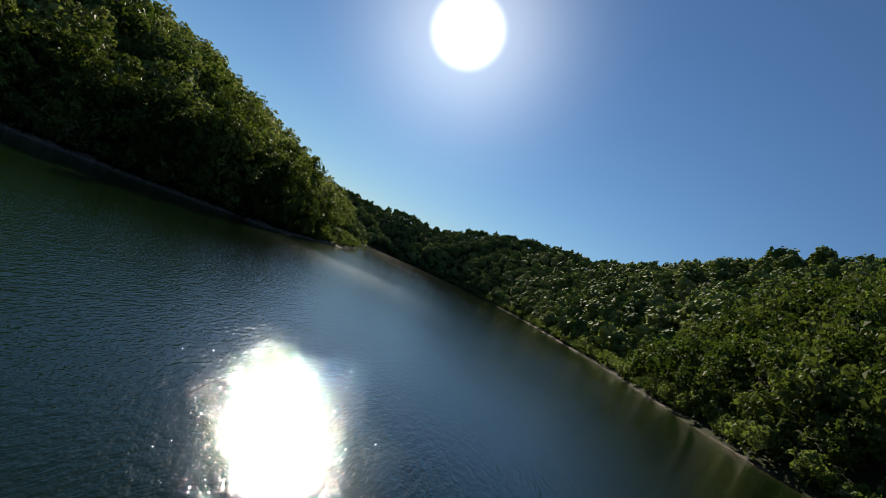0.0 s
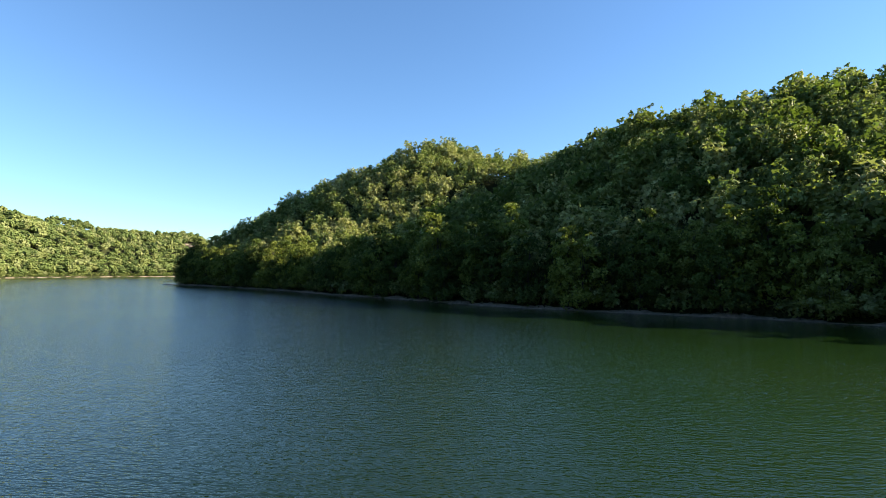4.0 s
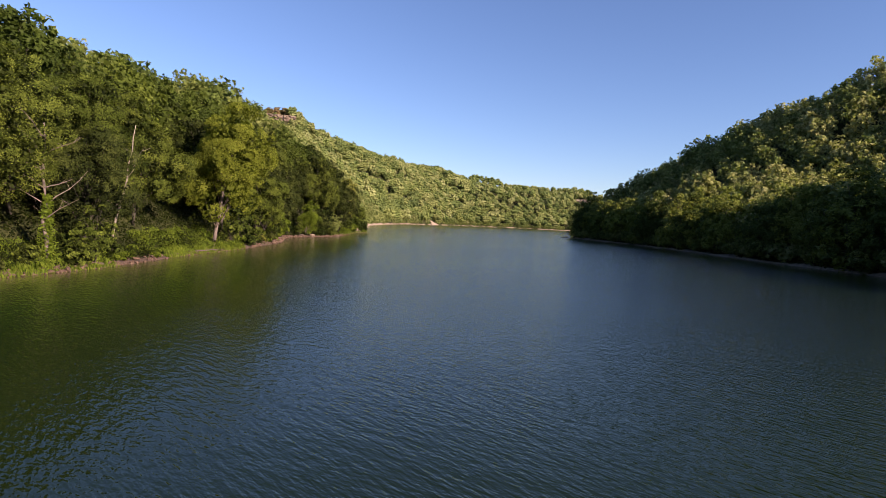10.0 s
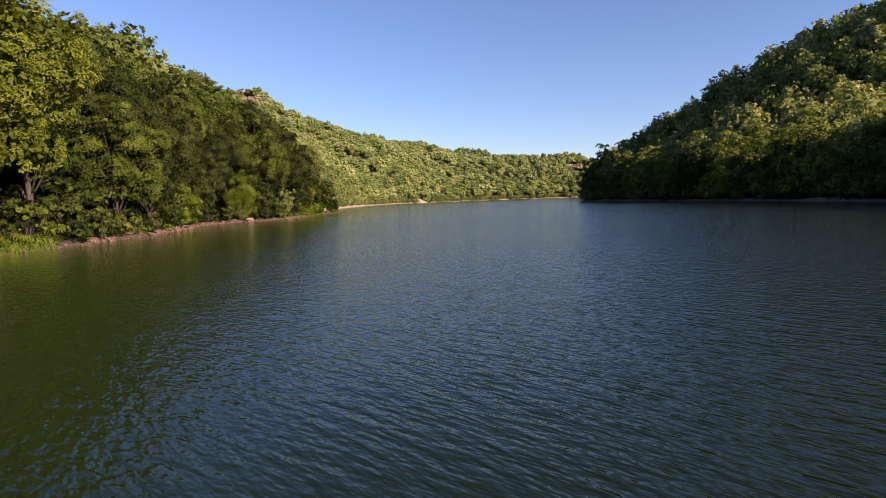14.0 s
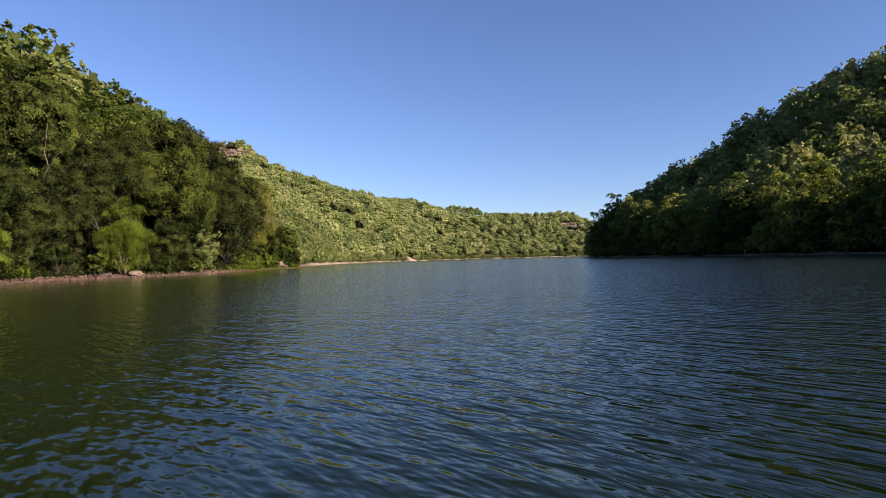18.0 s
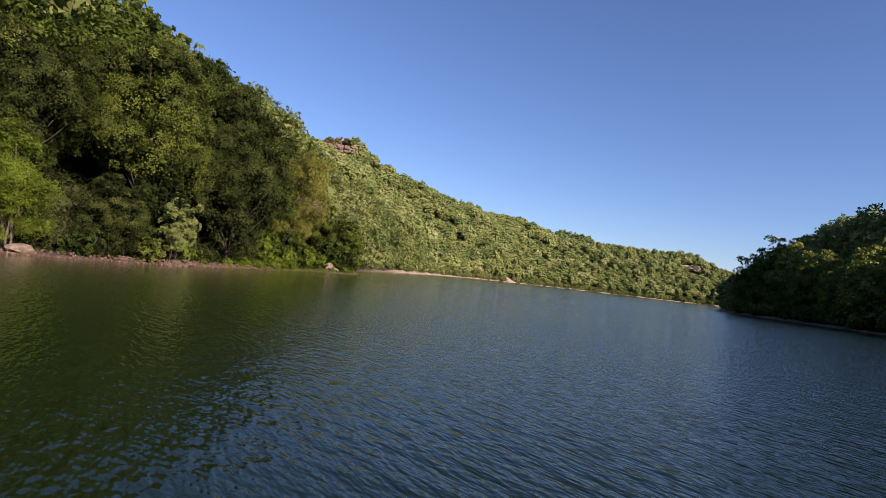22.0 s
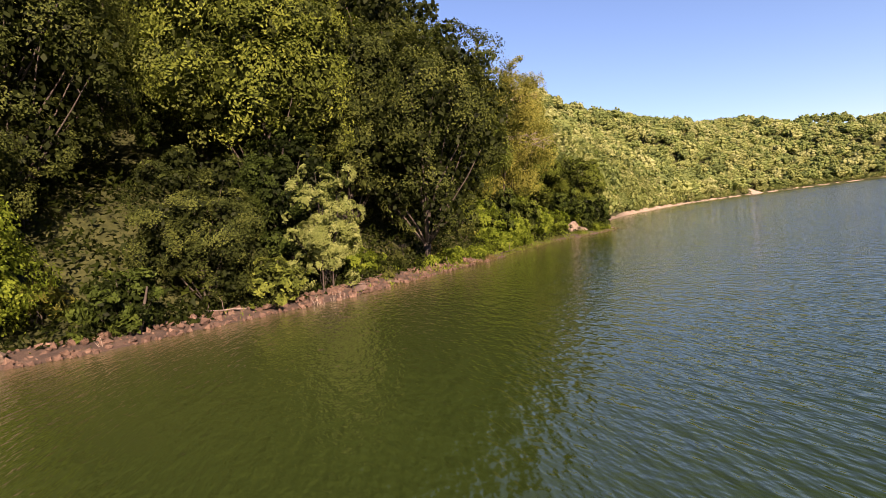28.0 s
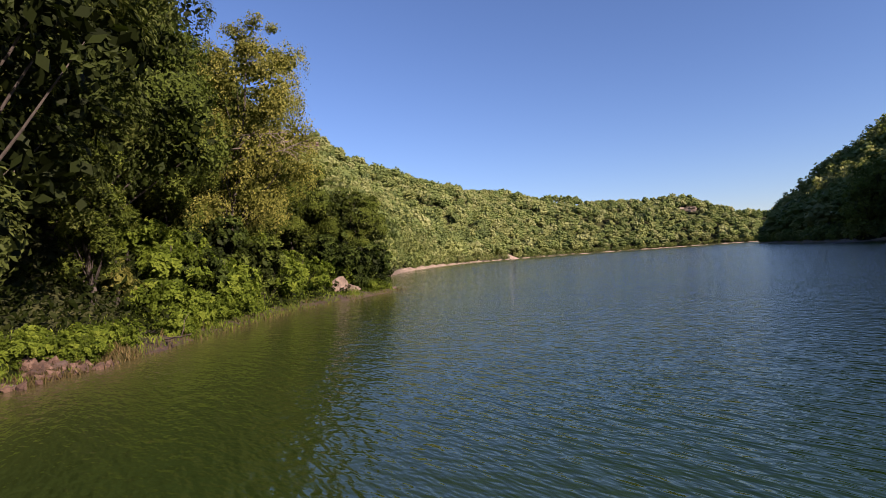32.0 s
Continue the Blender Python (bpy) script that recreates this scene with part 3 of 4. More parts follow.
def tree(name, label, seed, tall, wide, lobes, leaves, leaf, leaf_mat, bark=BARK, low=0.28, ragged=0.35, lean=(0, 0), trunks=1, thick=None, droop=0.0, plump=0.1, per=24, corners=4, category="tree", apart=False, core=0.7, under=-0.93):
    """A broadleaf tree: trunk with limbs and a crown of leaf clumps. Heights in metres, foot at the origin."""
    rng = np.random.RandomState(seed)
    root = tagged(new(name), label, category)
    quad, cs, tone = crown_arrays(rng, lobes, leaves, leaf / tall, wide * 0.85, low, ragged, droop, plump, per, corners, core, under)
    skew = np.array([[1, 0, lean[0]], [0, 1, lean[1]], [0, 0, 1]])
    quad, cs = (quad @ skew.T) * tall, (cs @ skew.T) * tall
    thick = thick or tall * 0.016
    rng2 = random.Random(seed)
    tips = []
    for k in range(trunks):
        bm = bmesh.new()
        ang = 2 * math.pi * k / trunks + seed
        off = Vector((math.cos(ang), math.sin(ang), 0)) * (0.0 if trunks == 1 else tall * 0.03)
        spread = Vector((math.cos(ang), math.sin(ang), 0)) * (0.0 if trunks == 1 else tall * 0.09)
        top = Vector((lean[0] * tall * 0.82, lean[1] * tall * 0.82, tall * 0.82)) + spread
        pts = crooked(rng2, off + Vector((0, 0, -0.5)), top, 7, tall * 0.018)
        tube(bm, pts, [thick * (1.25 if i == 0 else 1.0) * (1 - 0.85 * i / 7) for i in range(8)], 7)
        tips.append((pts, bm))
    order = np.argsort(cs[:, 2])
    limbs = []
    for i in order[:: max(1, len(order) // 16)]:
        pts, bm = tips[int(i) % trunks]
        c = Vector(cs[i])
        start = pts[max(1, min(6, int(7 * max(0.12, c.z / tall - 0.22))))]
        own = bmesh.new() if apart else bm
        tube(own, crooked(rng2, start, c, 3, tall * 0.012), [thick * 0.27, thick * 0.2, thick * 0.13, thick * 0.04], 4)
        if apart:
            limbs.append((int(i) % trunks, own))
    stems = [part("trunk" if trunks == 1 else "stem", bm, bark, root) for pts, bm in tips]
    for k, own in limbs:
        part("bough", own, bark, stems[k])
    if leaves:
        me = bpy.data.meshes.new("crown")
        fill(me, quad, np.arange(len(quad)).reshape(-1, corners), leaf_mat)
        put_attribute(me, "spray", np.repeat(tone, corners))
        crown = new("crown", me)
        crown.parent = root
    return root


def on_ground(x, y, turn=0.0, size=1.0, sink=0.0, tilt=(0, 0)):
    return Matrix.LocRotScale((x, y, float(height(x, y)) - sink), Euler((tilt[0], tilt[1], turn)), (size, size, size))


def place(ob, x, y, turn=0.0, size=1.0, sink=0.0):
    ob.matrix_basis = on_ground(x, y, turn, size, sink)
    return ob


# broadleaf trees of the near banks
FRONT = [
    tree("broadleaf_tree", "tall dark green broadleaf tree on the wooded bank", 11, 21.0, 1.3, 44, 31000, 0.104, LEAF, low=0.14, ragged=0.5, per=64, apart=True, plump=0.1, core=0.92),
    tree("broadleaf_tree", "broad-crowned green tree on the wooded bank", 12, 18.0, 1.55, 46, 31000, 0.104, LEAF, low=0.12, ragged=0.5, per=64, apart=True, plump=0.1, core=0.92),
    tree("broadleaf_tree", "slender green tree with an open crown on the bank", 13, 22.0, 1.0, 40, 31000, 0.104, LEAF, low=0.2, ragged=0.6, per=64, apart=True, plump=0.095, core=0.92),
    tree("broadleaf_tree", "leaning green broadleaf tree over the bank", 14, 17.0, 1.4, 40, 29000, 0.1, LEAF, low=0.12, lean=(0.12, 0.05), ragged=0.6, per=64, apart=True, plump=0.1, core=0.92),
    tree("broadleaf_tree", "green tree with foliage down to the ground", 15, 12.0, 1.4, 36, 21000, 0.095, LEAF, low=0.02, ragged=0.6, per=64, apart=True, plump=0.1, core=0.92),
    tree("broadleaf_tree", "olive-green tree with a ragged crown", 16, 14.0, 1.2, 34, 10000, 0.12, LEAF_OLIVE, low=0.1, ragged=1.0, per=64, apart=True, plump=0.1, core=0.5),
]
# dark-leaved trees for the bank's recesses, part of the shade painted into the leaves
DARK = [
    tree("broadleaf_tree", "tall very dark green tree with dense foliage, shade put into its colour", 17, 22.0, 1.3, 46, 30000, 0.104, LEAF_DARK, low=0.06, ragged=0.55, per=64, apart=True, plump=0.1, core=0.92),
    tree("broadleaf_tree", "broad very dark green tree shading the bank, shade put into its colour", 18, 18.0, 1.5, 44, 30000, 0.104, LEAF_DARK, low=0.04, ragged=0.55, per=64, apart=True, plump=0.1, core=0.92),
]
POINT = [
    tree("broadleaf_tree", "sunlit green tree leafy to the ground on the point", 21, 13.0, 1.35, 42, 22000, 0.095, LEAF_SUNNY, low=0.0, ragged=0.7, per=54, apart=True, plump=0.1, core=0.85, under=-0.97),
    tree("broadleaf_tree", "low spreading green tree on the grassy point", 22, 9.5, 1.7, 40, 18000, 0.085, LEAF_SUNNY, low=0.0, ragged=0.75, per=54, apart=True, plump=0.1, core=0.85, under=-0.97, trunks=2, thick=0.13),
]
BACK = [
    tree("broadleaf_tree", "tall green tree on the slope above the bank", 31, 22.0, 1.25, 30, 4200, 0.3, LEAF, low=0.15, corners=3, ragged=0.5, plump=0.12),
    tree("broadleaf_tree", "round-crowned green tree on the slope", 32, 20.0, 1.4, 30, 4200, 0.3, LEAF, low=0.15, corners=3, ragged=0.5, plump=0.12),
    tree("broadleaf_tree", "narrow green tree on the slope", 33, 23.0, 1.05, 28, 3800, 0.3, LEAF, low=0.15, corners=3, ragged=0.5, plump=0.12),
]
SHADED = [
    tree("broadleaf_tree", "dark green tree on the shaded bank", 41, 19.0, 1.2, 30, 3400, 0.3, LEAF_WEST, low=0.0, per=14, corners=3, ragged=0.5, plump=0.11),
    tree("broadleaf_tree", "broad dark green tree low over the water", 42, 15.0, 1.5, 30, 3400, 0.28, LEAF_WEST, low=0.0, per=14, corners=3, ragged=0.5, plump=0.11),
    tree("broadleaf_tree", "tall ragged tree on the shaded bank", 43, 22.0, 1.0, 30, 3400, 0.32, LEAF_WEST, low=0.0, ragged=0.6, per=14, corners=3, plump=0.105),
]
SHRUBS = [
    tree("shrub", "leafy green shrub on the bank", 51, 3.2, 2.1, 20, 2000, 0.1, LEAF, low=0.0, ragged=0.8, trunks=4, thick=0.04, plump=0.14, category="shrub"),
    tree("shrub", "bright green shrub by the waterline", 52, 2.2, 2.4, 18, 1900, 0.075, LEAF_LIME, low=0.0, ragged=0.8, trunks=4, thick=0.03, plump=0.14, category="shrub"),
    tree("shrub", "olive shrub with thin stems by the water", 53, 2.6, 1.8, 18, 1700, 0.09, LEAF_OLIVE, low=0.0, ragged=0.9, trunks=5, thick=0.03, category="shrub", core=0.4),
    tree("sapling", "young green tree at the wood's edge", 54, 6.0, 1.4, 24, 2400, 0.12, LEAF, low=0.05, ragged=0.9, trunks=2, thick=0.07, apart=True, core=0.4),
]


def bank_trees(kinds, box, spacing, near, deep, group, seed, scale=(0.8, 1.15), grow=0.0, chance=1.0, west=False, clear=None, point=None):
    """Things of the given kinds scattered on the land strip between two distances from the water."""
    rng = np.random.RandomState(seed)
    xs, ys = np.meshgrid(np.arange(box[0], box[1], spacing), np.arange(box[2], box[3], spacing))
    xs, ys = xs.ravel() + rng.uniform(-0.45, 0.45, xs.size) * spacing, ys.ravel() + rng.uniform(-0.45, 0.45, xs.size) * spacing
    d, _, _ = survey(xs, ys)
    ok = (d > near) & (d < deep) & (rng.rand(xs.size) < chance) & ((not west) | (ys - xs > 60))
    made = 0
    for x, y, dd in zip(xs[ok], ys[ok], d[ok]):
        if any((x - a) ** 2 + (y - b) ** 2 < r * r for a, b, r in (CLEAR if clear is None else clear)):
            continue
        src = kinds[rng.randint(len(kinds))]
        if point and x < -150:
            src = point[made % len(point)]
        k = rng.uniform(*scale) * min(1.0, 1 - grow + dd * grow / 12)
        tagged(copy_thing(src, on_ground(x, y, rng.uniform(0, 6.28), k, 0.2)), group=group)
        made += 1
    return made


# kept free round the trees that stand out
CLEAR = [(-139.5, -190, 6.5), (-123, -172, 4.5), (-60, -109, 7.5), (-47, -100, 4.0), (-153.5, -200, 5.0), (-164, -205, 6.0), (-118, -165.5, 3.0), (-130.5, -173.2, 3.0), (-60, -113, 5.5), (-58, -108, 4), (-35, -91, 3.5), (-170, -214, 4), (-165.5, -206, 3), (-64, -119, 5), (-37, -97, 3), (-143, -192, 2.5)]
NEAR_BANK = (-190, -8, -250, -68)
COUNTS = [bank_trees(FRONT[3:5] + FRONT[:3] + DARK[:1], NEAR_BANK, 7.6, 1.8, 6.5, "trees of the near bank", 9, (0.65, 1.0), point=POINT),
          bank_trees(FRONT[:4] + DARK[:1], NEAR_BANK, 7.6, 6.5, 16, "trees of the near bank", 5, (0.8, 1.15), point=POINT[:1]),
          bank_trees(BACK, NEAR_BANK, 7.8, 16, 32, "trees of the near slope", 7, (0.85, 1.15)),
          bank_trees(SHADED, (-360, -30, -215, 210), 6.4, 1.0, 12, "trees of the shaded bank", 6, (0.9, 1.25), west=True),
          bank_trees(SHRUBS, (-180, -20, -225, -76), 2.7, 0.4, 5.0, "shrubs along the near bank", 8, (0.6, 1.25), chance=0.7),
          bank_trees(SHRUBS[1:2], (-176, -134, -217, -182), 1.9, 0.2, 2.8, "weedy bushes on the point", 14, (0.45, 0.85), chance=0.8),
          bank_trees([SHRUBS[1], SHRUBS[1], SHRUBS[0]], (-173, -146, -218, -188), 2.5, 0.7, 8.5, "tall bushes on the point", 16, (1.0, 2.0), chance=0.95, clear=[(-164.0, -205.6, 3.4)]),
          bank_trees(SHRUBS[1:2], (-73, -28, -122, -78), 2.1, 0.1, 3.6, "weedy bushes below the leaning tree", 15, (0.4, 0.75), chance=0.85, clear=[])]
print("scattered", COUNTS)
for k, (x, y) in enumerate([(-142.6, -184.6), (-141.4, -183.8), (-143.6, -185.2), (-140.2, -183.6), (-142.0, -185.6), (-144.4, -185.9), (-143.4, -184.2), (-141.0, -184.8), (-140.6, -182.6)]):
    tagged(copy_thing(SHRUBS[1], on_ground(x, y, 1.3 * k, 0.62 + 0.06 * (k % 3), 0.1)), group="weedy bushes beside the cove")


def remove_thing(ob):
    for child in ob.children_recursive:
        bpy.data.objects.remove(child)
    bpy.data.objects.remove(ob)


for ob in BACK + SHADED:
    remove_thing(ob)


FELLED = [(-365, -653, 19), (-359, -639, 17), (-353, -625, 14), (-347, -611, 11), (-1000, -575, 20), (-985, -562, 12), (-545, -543, 11), (-517, -534, 7)]


# the woods on the hills: thousands of crowns, too many to count
def woods(name, label, box, spacing, near, deep, leaves, leaf, seed, tall=(10, 24), broad=(0.95, 1.4), skip=None, per=10, mat=LEAF_FAR):
    rng = np.random.RandomState(seed)
    xs, ys = np.meshgrid(np.arange(box[0], box[1], spacing), np.arange(box[2], box[3], spacing))
    xs, ys = xs.ravel() + rng.uniform(-0.45, 0.45, xs.size) * spacing, ys.ravel() + rng.uniform(-0.45, 0.45, xs.size) * spacing
    d, _, run = survey(xs, ys)
    ok = (d > near) & (d < deep) & (d < run * 1.12 + 8)
    for a, b, r in FELLED:
        ok &= (xs - a) ** 2 + (ys - b) ** 2 > r * r
    if skip is not None:
        ok &= ~skip(xs, ys, d)
    xs, ys, d = xs[ok], ys[ok], d[ok]
    zs = height(xs, ys)
    forms = [crown_arrays(np.random.RandomState(seed * 10 + k), 17 + k // 2, leaves, leaf, rng.uniform(*broad), 0.22, 0.4, 0.0, 0.12, per, 3, 0.84, -0.7) for k in range(8)]
    co, tint, spray = [], [], []
    for x, y, z in zip(xs, ys, zs):
        t, a = rng.uniform(*tall), rng.uniform(0, 6.28)
        c, s = math.cos(a), math.sin(a)
        f, _, tone = forms[rng.randint(8)]
        co.append(np.stack([f[:, 0] * c - f[:, 1] * s, f[:, 0] * s + f[:, 1] * c, f[:, 2]], 1) * t + (x, y, z - 0.5))
        tint.append(np.full(len(f), rng.rand()))
        spray.append(np.repeat(tone, 3))
    co = np.concatenate(co)
    me = bpy.data.meshes.new(name)
    fill(me, co, np.arange(len(co)).reshape(-1, 3), mat)
    put_attribute(me, "tint", np.concatenate(tint))
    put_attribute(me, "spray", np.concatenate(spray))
    return tagged(new(name, me), label, "woods", kind="stuff")


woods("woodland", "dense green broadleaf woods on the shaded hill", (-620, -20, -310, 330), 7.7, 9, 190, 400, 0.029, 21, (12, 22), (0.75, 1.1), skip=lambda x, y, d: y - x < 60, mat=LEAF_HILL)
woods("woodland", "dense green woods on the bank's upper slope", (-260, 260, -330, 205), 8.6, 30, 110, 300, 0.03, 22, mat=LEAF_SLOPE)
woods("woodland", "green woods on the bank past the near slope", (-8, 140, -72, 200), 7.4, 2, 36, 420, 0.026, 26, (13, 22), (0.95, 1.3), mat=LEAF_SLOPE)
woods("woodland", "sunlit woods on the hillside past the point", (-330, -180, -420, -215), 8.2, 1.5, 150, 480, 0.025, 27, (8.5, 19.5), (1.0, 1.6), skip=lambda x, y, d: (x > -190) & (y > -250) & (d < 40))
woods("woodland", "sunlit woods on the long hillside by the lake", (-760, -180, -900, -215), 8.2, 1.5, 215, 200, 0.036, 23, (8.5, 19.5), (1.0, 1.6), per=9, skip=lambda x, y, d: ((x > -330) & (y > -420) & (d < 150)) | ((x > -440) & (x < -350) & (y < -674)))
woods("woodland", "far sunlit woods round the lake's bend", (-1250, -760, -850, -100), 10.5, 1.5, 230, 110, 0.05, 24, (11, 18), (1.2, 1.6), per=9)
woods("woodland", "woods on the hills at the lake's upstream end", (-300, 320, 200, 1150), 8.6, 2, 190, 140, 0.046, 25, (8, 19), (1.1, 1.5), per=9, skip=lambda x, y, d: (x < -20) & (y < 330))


woods("woodland", "thin dry brown trees on the hilltop above the ledge", (-440, -350, -745, -674), 7.5, 100, 400, 160, 0.04, 28, (12, 19), (0.9, 1.3), per=9, mat=LEAF_DRY)


# ferns, brambles and saplings under the trees, and the grass at the water's edge
def thicket(name, label, box, count, near, deep, leaf, rise, mat, seed, upright=0.0, keep=None):
    rng = np.random.RandomState(seed)
    xs, ys = rng.uniform(box[0], box[1], count * 6), rng.uniform(box[2], box[3], count * 6)
    d, _, _ = survey(xs, ys)
    ok = (d > near) & (d < deep)
    if keep is not None:
        ok &= keep(xs, ys)
    xs, ys, d = xs[ok][:count], ys[ok][:count], d[ok][:count]
    m = len(xs)
    lump = np.clip(0.55 + 0.45 * rolling(xs, ys, 4.5, seed), 0.1, 1.2)
    z = height(xs, ys) + rise * lump * rng.rand(m) * np.clip(0.35 + (d - near) / 3, 0, 1)
    co = np.stack([xs, ys, z], 1)
    face = rng.normal(size=(m, 3)) + [0, 0, 0.5 - upright]
    face /= np.linalg.norm(face, axis=1, keepdims=True)
    side = np.cross(face, rng.normal(size=(m, 3)) + [0, 0, 3 * upright])
    side /= np.linalg.norm(side, axis=1, keepdims=True) + 1e-9
    up = np.cross(face, side)
    s = leaf * (0.6 + 0.8 * rng.rand(m, 1))
    long = 1.0 + 1.2 * upright
    if upright:
        up, side = side, np.cross(face, [[0, 0, 1.0]]) * 0.25
        up = rng.normal(size=(m, 3)) * 0.35 + [0, 0, 1]
    quad = np.stack([co - side * s, co - up * s * 0.6 * long, co + side * s + up * s * 0.6 * long], 1).reshape(-1, 3)
    me = bpy.data.meshes.new(name)
    fill(me, quad, np.arange(len(quad)).reshape(-1, 3), mat)
    put_attribute(me, "tint", np.repeat(rng.rand(m) * 0.8, 3))
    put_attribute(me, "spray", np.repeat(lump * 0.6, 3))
    return tagged(new(name, me), label, "undergrowth", kind="stuff")


thicket("undergrowth", "leafy undergrowth below the bank's trees, coloured dark for their shade", (-190, -8, -250, -68), 90000, 0.6, 20, 0.2, 2.6, LEAF_UNDER, 61)
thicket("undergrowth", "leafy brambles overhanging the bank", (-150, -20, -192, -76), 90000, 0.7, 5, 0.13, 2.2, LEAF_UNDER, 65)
thicket("undergrowth", "undergrowth below the shaded bank's trees, coloured dark for their shade", (-360, -20, -215, 210), 110000, 0.2, 9, 0.3, 4.5, LEAF_UNDER, 62, keep=lambda x, y: y - x > 60)
thicket("grass", "bright green grass and weeds along the waterline", (-178, -134, -222, -170), 34000, -0.6, 3.5, 0.13, 0.9, LEAF_GRASS, 63, 0.25)
thicket("grass", "bright green weeds below the leaning tree", (-74, -24, -124, -76), 36000, -0.8, 7, 0.24, 1.5, LEAF_GRASS, 64, 0.3, keep=lambda x, y: ((x + 62) ** 2 + (y + 110) ** 2 < 170) | ((x + 38) ** 2 + (y + 88) ** 2 < 60))
thicket("reeds", "dry reddish stems along the weeds' edge in the shallows", (-178, -134, -222, -170), 9000, -1.6, 0.5, 0.12, 0.55, LEAF_DRY, 67, 0.9)
thicket("weeds", "dry reddish stems below the weedy mound beside the cove", (-147, -138, -189, -179), 9000, -0.8, 5, 0.1, 0.9, LEAF_DRY, 68, 0.8, keep=lambda x, y: (x + 142.3) ** 2 + (y + 184.2) ** 2 < 9)
thicket("weeds", "green weeds growing among the shore rocks", (-136, -76, -178, -124), 9000, -0.2, 1.6, 0.14, 0.8, LEAF_GRASS, 66, 0.4, keep=lambda x, y: rolling(x, y, 6, 12) > 0.15)


def fringe(name, label, bank, step, reach, tall, leaves, leaf, seed, sides=1):
    """Low bushes hanging over the water along one bank, too many to count."""
    rng = np.random.RandomState(seed)
    forms = [crown_arrays(np.random.RandomState(seed * 10 + k), 8, leaves, leaf, rng.uniform(1.5, 2.4), 0.0, 0.4, 0.0, 0.17, 10, 3, 0.8, -0.3) for k in range(6)]
    co, tint, spray = [], [], []
    for (ax, ay, _, _), (bx, by, _, _) in zip(bank, bank[1:]):
        long = math.hypot(bx - ax, by - ay)
        for k in range(int(long / step)):
            u, off = rng.rand(), rng.uniform(*reach)
            x, y = ax + (bx - ax) * u - (by - ay) / long * off, ay + (by - ay) * u + (bx - ax) / long * off
            if any((x - p) ** 2 + (y - q) ** 2 < r * r for p, q, r in FELLED):
                continue
            t, a = rng.uniform(*tall), rng.uniform(0, 6.28)
            c, s = math.cos(a), math.sin(a)
            f, _, tone = forms[rng.randint(6)]
            co.append(np.stack([f[:, 0] * c - f[:, 1] * s, f[:, 0] * s + f[:, 1] * c, f[:, 2]], 1) * t + (x, y, max(float(height(x, y)), 0.2) + 0.1))
            tint.append(np.full(len(f), rng.rand()))
            spray.append(np.repeat(tone, 3))
    co = np.concatenate(co)
    me = bpy.data.meshes.new(name)
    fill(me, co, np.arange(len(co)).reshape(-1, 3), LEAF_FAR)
    put_attribute(me, "tint", np.concatenate(tint))
    put_attribute(me, "spray", np.concatenate(spray))
    return tagged(new(name, me), label, "bushes", kind="stuff")


fringe("bushes", "sunlit bushes along the far waterline", EAST[26:], 1.6, (1.2, 7.0), (2.5, 8.0), 180, 0.07, 91)
fringe("bushes", "bushes along the shaded waterline", WEST[1:19], 1.4, (0.6, 5.0), (2.5, 7.0), 220, 0.06, 92)
fringe("bushes", "bushes along the upstream waterline", EAST[:12], 1.8, (0.6, 6.0), (2.5, 8.0), 180, 0.07, 93)
fringe("bushes", "bushes along the low upstream shore", WEST[18:], 1.8, (0.6, 6.0), (2.5, 7.0), 180, 0.07, 94)


# ---- trees that stand out on the near bank ----
place(tree("lime_tree", "bright lime-green drooping tree leaning over the water", 71, 10.8, 1.18, 60, 30000, 0.068, LEAF_LIME, BARK_GREY, low=0.02, ragged=0.9, core=0.55, under=-0.9, lean=(0.05, 0.35), trunks=4, thick=0.11, droop=0.5, plump=0.11, apart=True), -115.9, -166.9)
place(tree("pale_tree", "small silvery-green tree with wind-turned leaves", 72, 8.6, 1.15, 72, 22000, 0.066, LEAF_PALE, BARK, low=-0.04, lean=(-0.1, 0.1), trunks=3, thick=0.05, ragged=0.75, plump=0.055, under=-0.97, apart=True, core=0.3), -130.2, -173.6)
place(tree("olive_tree", "half-dry olive-brown tree with bare lower limbs", 73, 23.0, 1.05, 80, 40000, 0.085, LEAF_OLIVE, BARK, low=0.05, lean=(-0.16, 0.0), ragged=0.65, droop=0.7, thick=0.17, plump=0.08, apart=True, core=0.55), -155.0, -206.0)
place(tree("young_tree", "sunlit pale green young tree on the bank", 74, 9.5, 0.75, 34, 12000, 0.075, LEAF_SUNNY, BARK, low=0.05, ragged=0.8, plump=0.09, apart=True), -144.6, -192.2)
place(tree("sycamore", "tall yellow-green tree with a leaning pale trunk", 75, 26.5, 1.15, 60, 36000, 0.13, LEAF_YELLOW, BARK_GREY, low=0.1, ragged=0.6, core=0.9, per=60, lean=(-0.14, 0.08), thick=0.34, plump=0.09, apart=True), -66.3, -117.3)
place(tree("yellow_tree", "yellow-green tree at the wood's edge", 76, 19.0, 1.0, 40, 16000, 0.16, LEAF_LIME, BARK, low=0.15, apart=True), -27.0, -89.0)
place(tree("round_shrub", "round bright green tree low over the water", 77, 7.5, 1.9, 34, 12000, 0.1, LEAF_LIME, BARK, low=0.02, trunks=3, thick=0.09, apart=True), -97.0, -151.5)
place(tree("pale_tree", "small silvery-green tree beside the rocks", 78, 8.0, 1.0, 40, 10000, 0.075, LEAF_PALE, BARK_GREY, low=0.08, trunks=2, thick=0.07, ragged=0.6, apart=True, core=0.4), -99.5, -158.5)

